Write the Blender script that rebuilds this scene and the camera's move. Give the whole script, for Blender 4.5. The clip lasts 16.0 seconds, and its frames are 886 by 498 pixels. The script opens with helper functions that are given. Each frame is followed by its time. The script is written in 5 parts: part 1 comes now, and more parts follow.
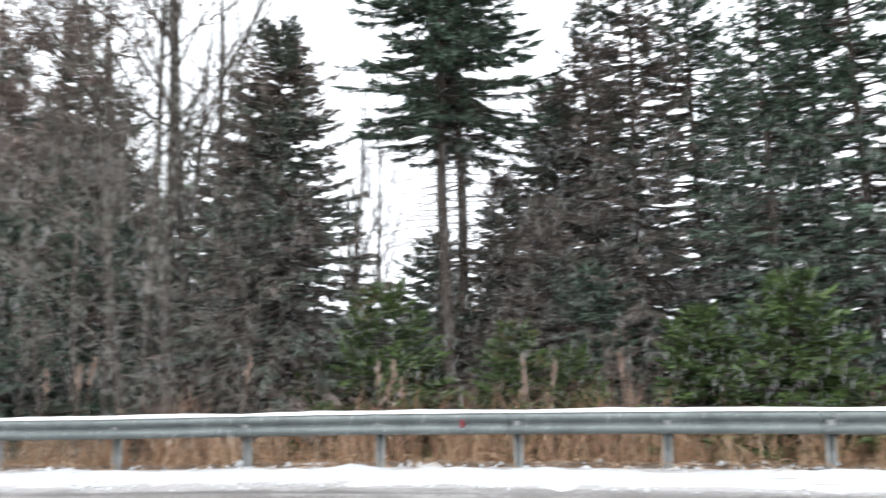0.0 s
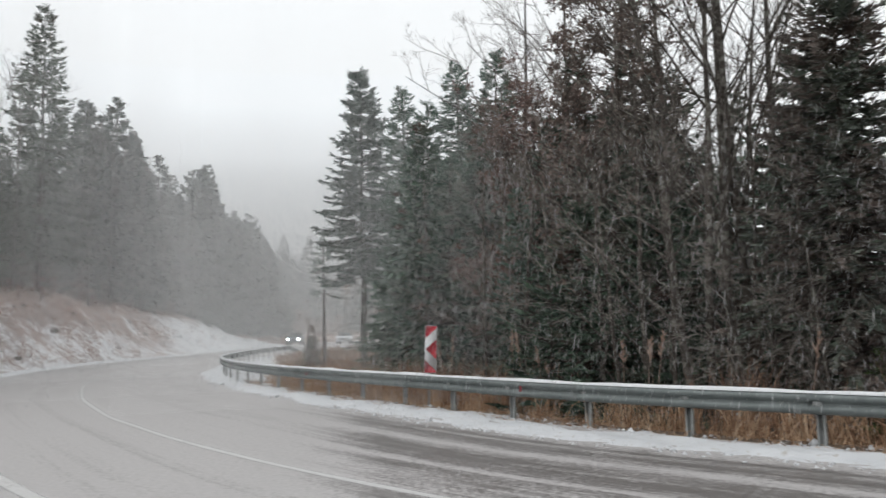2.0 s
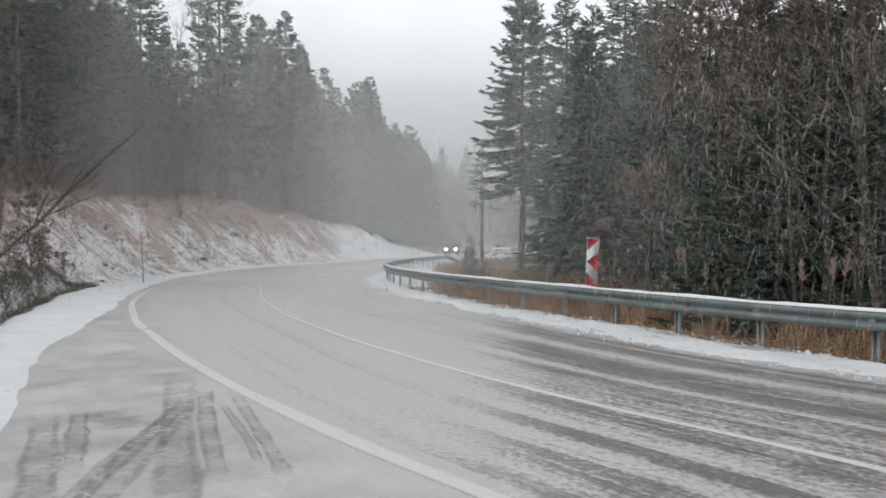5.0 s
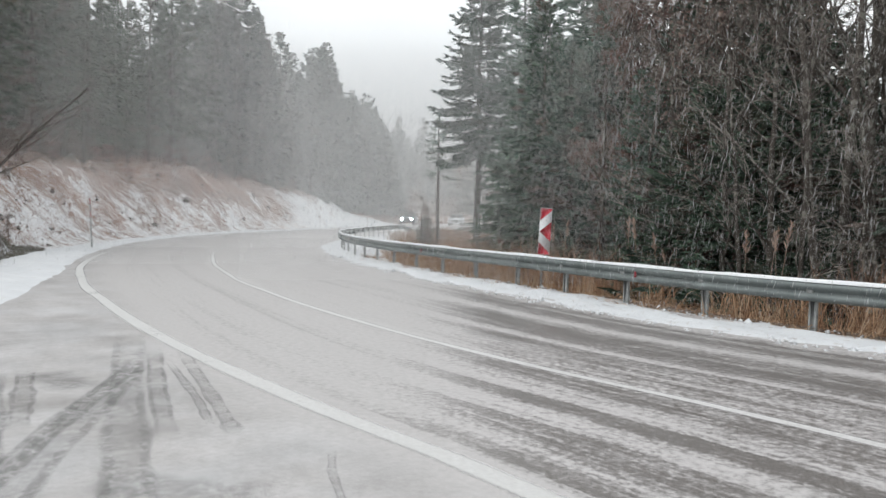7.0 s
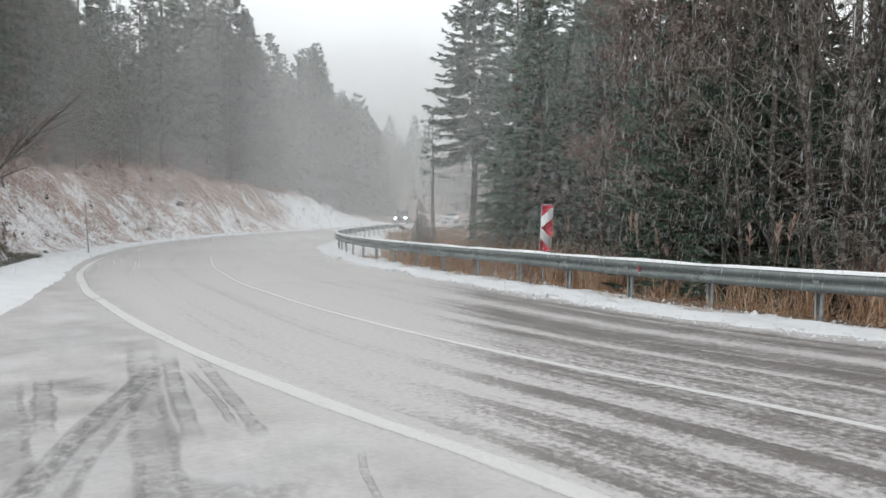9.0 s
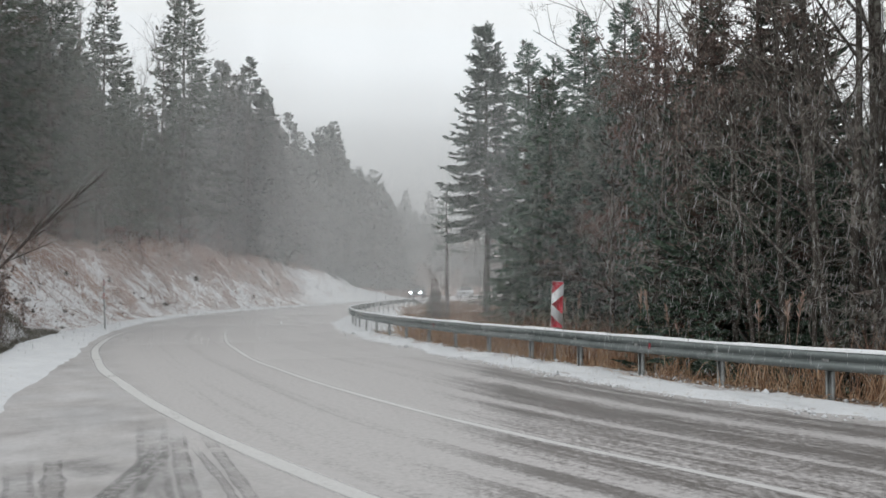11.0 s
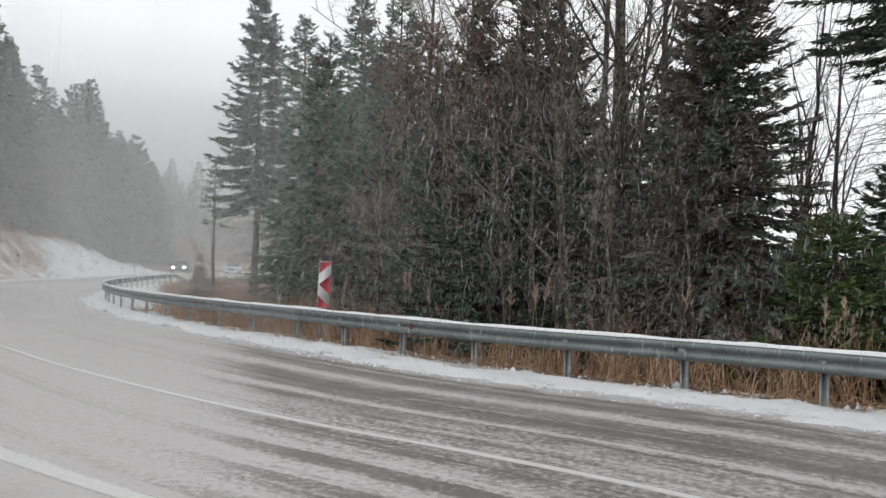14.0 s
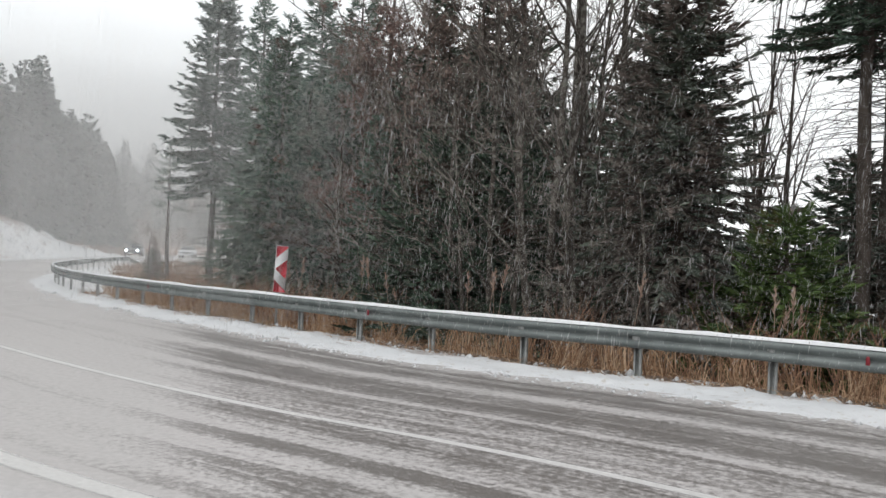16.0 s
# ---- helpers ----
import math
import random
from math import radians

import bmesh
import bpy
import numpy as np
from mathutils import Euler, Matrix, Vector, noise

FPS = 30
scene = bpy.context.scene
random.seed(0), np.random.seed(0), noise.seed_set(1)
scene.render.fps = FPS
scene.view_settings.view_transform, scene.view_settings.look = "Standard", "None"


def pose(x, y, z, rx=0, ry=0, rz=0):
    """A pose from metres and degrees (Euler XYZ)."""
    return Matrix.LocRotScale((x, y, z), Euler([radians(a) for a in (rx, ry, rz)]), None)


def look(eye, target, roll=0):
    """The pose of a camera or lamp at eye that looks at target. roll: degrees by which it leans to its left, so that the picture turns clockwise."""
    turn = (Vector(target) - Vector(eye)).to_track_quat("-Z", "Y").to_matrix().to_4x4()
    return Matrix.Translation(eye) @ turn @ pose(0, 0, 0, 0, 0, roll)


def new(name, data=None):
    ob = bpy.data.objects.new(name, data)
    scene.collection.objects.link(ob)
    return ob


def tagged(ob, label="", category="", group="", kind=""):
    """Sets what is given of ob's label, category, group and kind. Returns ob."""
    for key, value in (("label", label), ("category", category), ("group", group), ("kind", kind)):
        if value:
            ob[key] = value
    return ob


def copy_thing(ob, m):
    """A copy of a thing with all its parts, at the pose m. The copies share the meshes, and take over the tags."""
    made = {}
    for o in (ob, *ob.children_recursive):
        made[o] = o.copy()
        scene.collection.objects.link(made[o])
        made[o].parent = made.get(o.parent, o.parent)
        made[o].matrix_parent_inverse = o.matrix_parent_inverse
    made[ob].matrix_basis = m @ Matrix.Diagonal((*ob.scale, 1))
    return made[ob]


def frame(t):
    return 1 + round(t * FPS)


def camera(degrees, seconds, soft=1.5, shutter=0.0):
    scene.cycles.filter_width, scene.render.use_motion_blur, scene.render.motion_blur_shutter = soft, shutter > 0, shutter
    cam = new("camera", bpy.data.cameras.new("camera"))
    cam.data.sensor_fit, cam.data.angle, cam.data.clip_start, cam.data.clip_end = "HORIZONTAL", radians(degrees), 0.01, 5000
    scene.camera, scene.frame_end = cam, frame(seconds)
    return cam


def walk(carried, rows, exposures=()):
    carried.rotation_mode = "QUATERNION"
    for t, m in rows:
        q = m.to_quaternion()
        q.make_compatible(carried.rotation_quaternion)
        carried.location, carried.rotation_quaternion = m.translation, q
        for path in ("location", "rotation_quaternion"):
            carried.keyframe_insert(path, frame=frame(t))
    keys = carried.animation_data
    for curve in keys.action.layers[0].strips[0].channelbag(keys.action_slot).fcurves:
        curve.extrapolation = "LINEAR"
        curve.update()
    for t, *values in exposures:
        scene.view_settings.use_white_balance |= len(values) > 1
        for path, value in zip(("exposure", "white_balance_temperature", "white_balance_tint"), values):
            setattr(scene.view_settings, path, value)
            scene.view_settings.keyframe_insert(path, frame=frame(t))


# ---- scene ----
cam = camera(57.98, 16.0, soft=1.5, shutter=0.4)
PATH = [
    # seconds, x, y, z, yaw, pitch, roll (as look() leans)
    (0.0, -0.071, 0.343, 1.786, -1.04, 6.44, -1.70),
    (0.5, -0.047, 0.255, 1.771, 11.40, 5.82, -1.60),
    (1.0, -0.006, 0.221, 1.788, 23.07, 5.39, -1.62),
    (1.5, 0.017, 0.183, 1.787, 32.11, 5.46, -1.75),
    (2.0, 0.028, 0.145, 1.786, 37.73, 5.72, -1.55),
    (2.5, -0.030, 0.099, 1.825, 42.36, 5.60, -1.19),
    (3.0, -0.050, 0.045, 1.814, 47.08, 5.43, -0.86),
    (3.5, -0.048, -0.001, 1.807, 51.64, 5.48, -0.74),
    (4.0, -0.076, 0.009, 1.760, 53.76, 4.43, -0.41),
    (4.5, -0.103, 0.048, 1.734, 52.02, 1.78, -0.11),
    (5.0, -0.129, 0.101, 1.737, 48.93, -0.38, 0.03),
    (5.2, -0.112, 0.097, 1.733, 48.03, -0.71, 0.16),
    (7.5, -0.040, 0.059, 1.672, 45.67, -2.84, 0.87),
    (8.0, -0.046, 0.012, 1.665, 45.56, -3.28, 0.78),
    (8.5, -0.138, -0.073, 1.665, 45.38, -3.26, 0.23),
    (9.0, -0.182, -0.104, 1.690, 45.22, -2.60, -0.23),
    (11.3, 0.036, -0.154, 1.773, 45.77, 3.71, -0.31),
    (11.5, 0.038, -0.149, 1.775, 43.08, 4.04, -0.17),
    (12.0, 0.063, -0.132, 1.768, 36.72, 4.26, 0.12),
    (12.5, 0.053, -0.138, 1.780, 33.25, 3.37, 0.32),
    (13.0, 0.049, -0.142, 1.787, 31.58, 2.47, 0.44),
    (13.5, 0.080, -0.135, 1.800, 30.53, 1.67, 0.81),
    (14.0, 0.127, -0.131, 1.812, 30.12, 1.25, 1.19),
    (14.5, 0.162, -0.136, 1.789, 29.97, 1.06, 1.51),
    (15.0, 0.166, -0.120, 1.798, 29.02, 0.73, 1.68),
    (15.5, 0.150, -0.105, 1.783, 27.77, 0.54, 1.91),
    (16.0, 0.113, -0.102, 1.799, 27.12, 0.40, 2.00),
]


def eye_pose(x, y, z, yaw, pitch, roll):
    return pose(x, y, z, 0, 0, yaw) @ pose(0, 0, 0, 90 + pitch) @ pose(0, 0, 0, 0, 0, roll)


walk(cam, [(row[0], eye_pose(*row[1:])) for row in PATH], exposures=[
    (0.0, 1.12, 6150, 10), (0.5, 1.02, 6250, 10), (1.0, 0.5, 6300, 10), (1.5, 0.05, 6380, 10), (3.5, -0.06, 6300, 9), (4.0, -0.08, 6300, 9),
    (4.5, -0.06, 6300, 9), (5.0, 0.06, 6300, 9), (7.5, 0.36, 6330, 9), (9.0, 0.32, 6330, 9), (11.5, -0.08, 6330, 9), (13.0, 0.0, 6350, 10), (14.0, 0.04, 6380, 10), (15.0, 0.16, 6400, 10), (16.0, 0.2, 6430, 10)])

# ---- world and light: a bright overcast, snowy sky ----
world = bpy.data.worlds.new("overcast_world")
scene.world = world
world.use_nodes = True
wn, wl = world.node_tree.nodes, world.node_tree.links
wn.clear()
sky = wn.new("ShaderNodeTexSky")
sky.sky_type = "NISHITA"
sky.sun_disc = False
sky.sun_elevation = radians(38)
sky.sun_rotation = radians(200)
sky.air_density, sky.dust_density = 2.0, 5.0
pale = wn.new("ShaderNodeHueSaturation")
pale.inputs["Saturation"].default_value = 0.10
pale.inputs["Value"].default_value = 0.10
cloud = wn.new("ShaderNodeMixRGB")
cloud.inputs[0].default_value = 0.88
cloud.inputs[2].default_value = (0.985, 1.0, 1.0, 1)
back = wn.new("ShaderNodeBackground")
back.inputs["Strength"].default_value = 1.09
wout = wn.new("ShaderNodeOutputWorld")
wl.new(sky.outputs[0], pale.inputs["Color"])
wl.new(pale.outputs[0], cloud.inputs[1])
wl.new(cloud.outputs[0], back.inputs["Color"])
wl.new(back.outputs[0], wout.inputs["Surface"])
sun = new("sun", bpy.data.lights.new("sun", "SUN"))
sun.data.energy, sun.data.angle, sun.data.color = 0.6, radians(40), (1.0, 0.98, 0.95)
sun.matrix_world = look((0, 0, 50), (12, 30, 0))

# ---- materials ----


class Mat:
    """A small wrapper to wire a node material."""

    def __init__(self, name, rough=0.8, metal=0.0, spec=0.3):
        self.m = bpy.data.materials.new(name)
        self.m.use_nodes = True
        self.t = self.m.node_tree
        self.t.nodes.clear()
        self.out = self.n("ShaderNodeOutputMaterial")
        self.b = self.n("ShaderNodeBsdfPrincipled")
        self.b.inputs["Roughness"].default_value = rough
        self.b.inputs["Metallic"].default_value = metal
        self.b.inputs["Specular IOR Level"].default_value = spec
        self.l(self.b.outputs[0], self.out.inputs[0])

    def n(self, kind, **sets):
        node = self.t.nodes.new(kind)
        for key, value in sets.items():
            node.inputs[key.replace("_", " ")].default_value = value
        return node

    def l(self, a, b):
        self.t.links.new(a, b)

    def coords(self, kind="Object", scale=(1, 1, 1)):
        c = self.n("ShaderNodeTexCoord")
        mp = self.n("ShaderNodeMapping")
        mp.inputs["Scale"].default_value = scale
        self.l(c.outputs[kind], mp.inputs["Vector"])
        return mp.outputs[0]

    def world_pos(self, scale=(1, 1, 1)):
        g = self.n("ShaderNodeNewGeometry")
        mp = self.n("ShaderNodeMapping")
        mp.inputs["Scale"].default_value = scale
        self.l(g.outputs["Position"], mp.inputs["Vector"])
        return mp.outputs[0]

    def noise(self, vec, scale, detail=4.0, rough=0.55, distort=0.0):
        nz = self.n("ShaderNodeTexNoise", Scale=scale, Detail=detail, Roughness=rough, Distortion=distort)
        self.l(vec, nz.inputs["Vector"])
        return nz.outputs["Fac"]

    def ramp(self, fac, stops):
        r = self.n("ShaderNodeValToRGB")
        e = r.color_ramp.elements
        while len(e) < len(stops):
            e.new(0.5)
        for el, (p, c) in zip(e, stops):
            el.position = p
            el.color = (*c, 1) if isinstance(c, tuple) else (c, c, c, 1)
        self.l(fac, r.inputs[0])
        return r.outputs[0]

    def mix(self, fac, a, b, mode="MIX"):
        x = self.n("ShaderNodeMixRGB")
        x.blend_type = mode
        for i, v in ((0, fac), (1, a), (2, b)):
            if isinstance(v, tuple):
                x.inputs[i].default_value = (*v, 1)
            elif isinstance(v, (int, float)):
                x.inputs[i].default_value = v if i == 0 else (v, v, v, 1)
            else:
                self.l(v, x.inputs[i])
        return x.outputs[0]

    def math(self, op, a, b=0.0, clamp=False):
        x = self.n("ShaderNodeMath")
        x.operation, x.use_clamp = op, clamp
        for i, v in ((0, a), (1, b)):
            if isinstance(v, (int, float)):
                x.inputs[i].default_value = v
            else:
                self.l(v, x.inputs[i])
        return x.outputs[0]

    def span(self, v, lo, hi):
        """0 at lo, 1 at hi, smooth between; lo may be the greater."""
        if lo > hi:
            return self.math("SUBTRACT", 1.0, self.span(v, hi, lo))
        x = self.n("ShaderNodeMapRange")
        x.interpolation_type = "SMOOTHSTEP"
        x.inputs["From Min"].default_value, x.inputs["From Max"].default_value = lo, hi
        self.l(v, x.inputs["Value"])
        return x.outputs["Result"]

    def color(self, c):
        if isinstance(c, tuple):
            self.b.inputs["Base Color"].default_value = (*c, 1)
        else:
            self.l(c, self.b.inputs["Base Color"])
        return self

    def rough(self, r):
        self.l(r, self.b.inputs["Roughness"])

    def bump(self, h, strength=0.4, dist=0.02):
        bp = self.n("ShaderNodeBump", Strength=strength, Distance=dist)
        self.l(h, bp.inputs["Height"])
        self.l(bp.outputs[0], self.b.inputs["Normal"])

    def split(self, vec):
        s = self.n("ShaderNodeSeparateXYZ")
        self.l(vec, s.inputs[0])
        return s.outputs


def mat_snow(name="snow", dirt=0.25, clean=1.0):
    m = Mat(name, 0.65, spec=0.25)
    p = m.world_pos()
    n1, n2, n3 = m.noise(p, 1.3, 5), m.noise(p, 9, 5, 0.65), m.noise(p, 60, 3)
    c = m.ramp(n1, [(0.3, tuple(k * clean for k in (0.70, 0.715, 0.735))), (0.7, tuple(k * clean for k in (0.80, 0.81, 0.825)))])
    c = m.mix(m.math("MULTIPLY", m.span(n2, 0.56, 0.72), dirt), c, (0.42, 0.38, 0.33))
    m.color(c)
    m.bump(m.math("ADD", n2, m.math("MULTIPLY", n3, 0.35)), 0.6, 0.05)
    return m.m


def mat_plain(name, col, rough=0.6, metal=0.0, var=0.12, scale=6.0, spec=0.4, bump=0.1):
    m = Mat(name, rough, metal, spec)
    p = m.coords("Object")
    n = m.noise(p, scale, 5, 0.6)
    lo = tuple(c * (1 - var * 1.6) for c in col)
    hi = tuple(min(1.0, c * (1 + var)) for c in col)
    m.color(m.ramp(n, [(0.3, lo), (0.7, hi)]))
    m.bump(m.noise(p, scale * 8, 3), bump, 0.01)
    return m.m


def mat_needles(name, dark, light, brown, brown_part, dust, patch=0.6, haze=0.0, thin=0.0):
    """Conifer needles: green to brown sprays, with wet snow caught on some of them; far kinds are greyed to paint in
    haze.
    """
    m = Mat(name, 0.65, spec=0.2)
    p = m.world_pos()
    isl = m.n("ShaderNodeNewGeometry").outputs["Random Per Island"]
    obj = m.n("ShaderNodeObjectInfo").outputs["Random"]
    big = m.noise(p, patch, 2)
    c = m.ramp(isl, [(0.0, dark), (0.75, light), (1.0, tuple(x * 1.5 for x in light))])
    b = m.span(m.math("ADD", big, m.math("MULTIPLY", obj, 0.15)), 0.72 - brown_part * 0.5, 0.85 - brown_part * 0.5)
    b = m.math("MULTIPLY", b, m.span(isl, -0.2, 0.5))
    c = m.mix(b, c, brown)
    fine = m.noise(p, 14, 2)
    snow = m.math("MULTIPLY", m.span(fine, 0.62 - dust * 0.45, 0.80 - dust * 0.45), min(1.0, 0.35 + dust))
    c = m.mix(snow, c, (0.60, 0.63, 0.65))
    # a flat grey mixed in as painted haze
    if haze:
        c = m.mix(haze, c, (0.50, 0.53, 0.545))
    m.color(c)
    if thin:
        tr, both = m.n("ShaderNodeBsdfTranslucent"), m.n("ShaderNodeMixShader")
        both.inputs[0].default_value = thin
        m.l(c, tr.inputs["Color"])
        m.l(m.b.outputs[0], both.inputs[1])
        m.l(tr.outputs[0], both.inputs[2])
        m.l(both.outputs[0], m.out.inputs[0])
    return m.m


def mat_bark(name, dark, light, scale=5.0, lichen=0.0, dust=0.0):
    m = Mat(name, 0.85, spec=0.15)
    p = m.world_pos((1, 1, 0.35))
    n1, n2 = m.noise(p, scale, 5, 0.65), m.noise(p, scale * 7, 4)
    c = m.ramp(n1, [(0.3, dark), (0.7, light)])
    if lichen:
        c = m.mix(m.math("MULTIPLY", m.span(m.noise(m.world_pos(), 7, 4, 0.6), 0.52, 0.6), lichen), c, (0.42, 0.42, 0.37))
    if dust:
        c = m.mix(m.math("MULTIPLY", m.span(n2, 0.5, 0.62), dust), c, (0.6, 0.62, 0.63))
    m.color(c)
    m.bump(n2, 0.7, 0.02)
    return m.m


def mat_flake():
    """Flakes made part see-through to soften their streaks; some light passes."""
    m = Mat("wet_flakes", 0.8, spec=0.1)
    thin = m.n("ShaderNodeBsdfTranslucent")
    thin.inputs["Color"].default_value = (0.97, 0.975, 0.98, 1)
    m.color((0.95, 0.955, 0.96))
    clear = m.n("ShaderNodeBsdfTransparent")
    half, see = m.n("ShaderNodeMixShader"), m.n("ShaderNodeMixShader")
    half.inputs[0].default_value, see.inputs[0].default_value = 0.5, 0.4
    m.l(m.b.outputs[0], half.inputs[1])
    m.l(thin.outputs[0], half.inputs[2])
    m.l(clear.outputs[0], see.inputs[1])
    m.l(half.outputs[0], see.inputs[2])
    m.l(see.outputs[0], m.out.inputs[0])
    return m.m


def mat_haze():
    """Bright, light-scattering surface of the threads that stand in for haze."""
    m = Mat("haze_threads", 0.9, spec=0.0)
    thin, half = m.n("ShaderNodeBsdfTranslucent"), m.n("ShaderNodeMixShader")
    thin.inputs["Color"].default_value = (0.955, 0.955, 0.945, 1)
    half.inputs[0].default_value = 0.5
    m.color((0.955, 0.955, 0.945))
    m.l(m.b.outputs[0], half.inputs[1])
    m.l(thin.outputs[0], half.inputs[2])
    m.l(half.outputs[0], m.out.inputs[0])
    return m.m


def mat_leaf(name, cols):
    m = Mat(name, 0.8, spec=0.15)
    isl = m.n("ShaderNodeNewGeometry").outputs["Random Per Island"]
    k = len(cols) - 1
    m.color(m.ramp(isl, [(i / k, c) for i, c in enumerate(cols)]))
    return m.m


def mat_ground():
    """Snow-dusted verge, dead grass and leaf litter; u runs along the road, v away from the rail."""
    m = Mat("ground_soil", 0.9, spec=0.15)
    p = m.world_pos()
    uv = m.n("ShaderNodeUVMap")
    uv.uv_map = "road_sd"
    u, v, _ = m.split(uv.outputs[0])
    n1, n2, n3, n4 = m.noise(p, 0.22, 4), m.noise(p, 0.8, 6, 0.62), m.noise(p, 11, 5, 0.65), m.noise(p, 45, 3)
    grass = m.ramp(n3, [(0.3, (0.10, 0.082, 0.066)), (0.55, (0.22, 0.175, 0.142)), (0.75, (0.34, 0.27, 0.22))])
    litter = m.ramp(n3, [(0.3, (0.028, 0.020, 0.015)), (0.7, (0.13, 0.075, 0.042))])
    snow = m.ramp(n2, [(0.3, (0.66, 0.67, 0.69)), (0.7, (0.80, 0.81, 0.82))])
    behind = m.span(v, -0.9, -2.2)
    soil = m.mix(m.math("MAXIMUM", behind, m.span(v, 16.5, 19.5)), grass, litter)
    # the bank beyond the road carries broken snow, more of it farther along
    far = m.span(u, 74.0, 84.0)
    n5, n6 = m.noise(p, 0.42, 4, 0.6, 0.3), m.noise(p, 2.3, 6, 0.7, 0.2)
    rosy = m.ramp(m.math("ADD", m.math("MULTIPLY", n3, 0.6), m.math("MULTIPLY", n1, 0.4)), [(0.30, (0.095, 0.071, 0.058)), (0.48, (0.27, 0.185, 0.153)), (0.66, (0.42, 0.305, 0.25))])
    soil = m.mix(m.math("MULTIPLY", m.span(v, 10.0, 11.5), m.span(v, 21.5, 18.5)), soil, rosy)
    cover = m.math("ADD", m.math("MULTIPLY", n5, 0.60), m.math("MULTIPLY", n6, 0.75))
    cover = m.math("ADD", cover, m.math("MULTIPLY", m.math("SUBTRACT", n3, 0.5), 0.55))
    cover = m.math("ADD", cover, m.math("MULTIPLY", far, 0.40))
    cover = m.math("SUBTRACT", cover, m.math("MULTIPLY", m.span(u, 34.0, 18.0), -0.02))
    cover = m.math("SUBTRACT", cover, m.math("MULTIPLY", m.span(v, 13.5, 17.5), 0.12))
    cover = m.math("SUBTRACT", cover, m.math("MULTIPLY", m.span(u, 112.0, 118.0), 0.9))
    bank = m.math("MULTIPLY", m.span(cover, 0.55, 0.73), m.math("ADD", m.math("MULTIPLY", far, 0.1), 0.9))
    flecks = m.math("MULTIPLY", m.span(m.math("ADD", n2, m.math("MULTIPLY", n3, 0.6)), 0.86, 0.98), 0.8)
    open_land = m.math("MULTIPLY", m.span(v, -28.0, -45.0), m.span(u, 60.0, 35.0))
    fact = m.mix(m.span(v, 8.0, 10.0), flecks, bank)
    fact = m.math("MULTIPLY", fact, m.span(m.math("ADD", v, m.math("MULTIPLY", n2, 3.0)), 21.0, 18.0))
    inner = m.math("MULTIPLY", m.math("MULTIPLY", m.span(u, 24.0, 29.0), m.span(u, 60.0, 50.0)), m.math("MULTIPLY", m.span(v, -9.0, -5.0), m.span(v, 0.5, -0.2)))
    fact = m.math("MAXIMUM", fact, m.math("MULTIPLY", inner, m.span(n3, 0.30, 0.55)))
    fact = m.math("MAXIMUM", fact, open_land)
    m.color(m.mix(fact, soil, snow))
    m.bump(m.math("ADD", n3, m.math("MULTIPLY", n4, 0.5)), 0.8, 0.08)
    return m.m


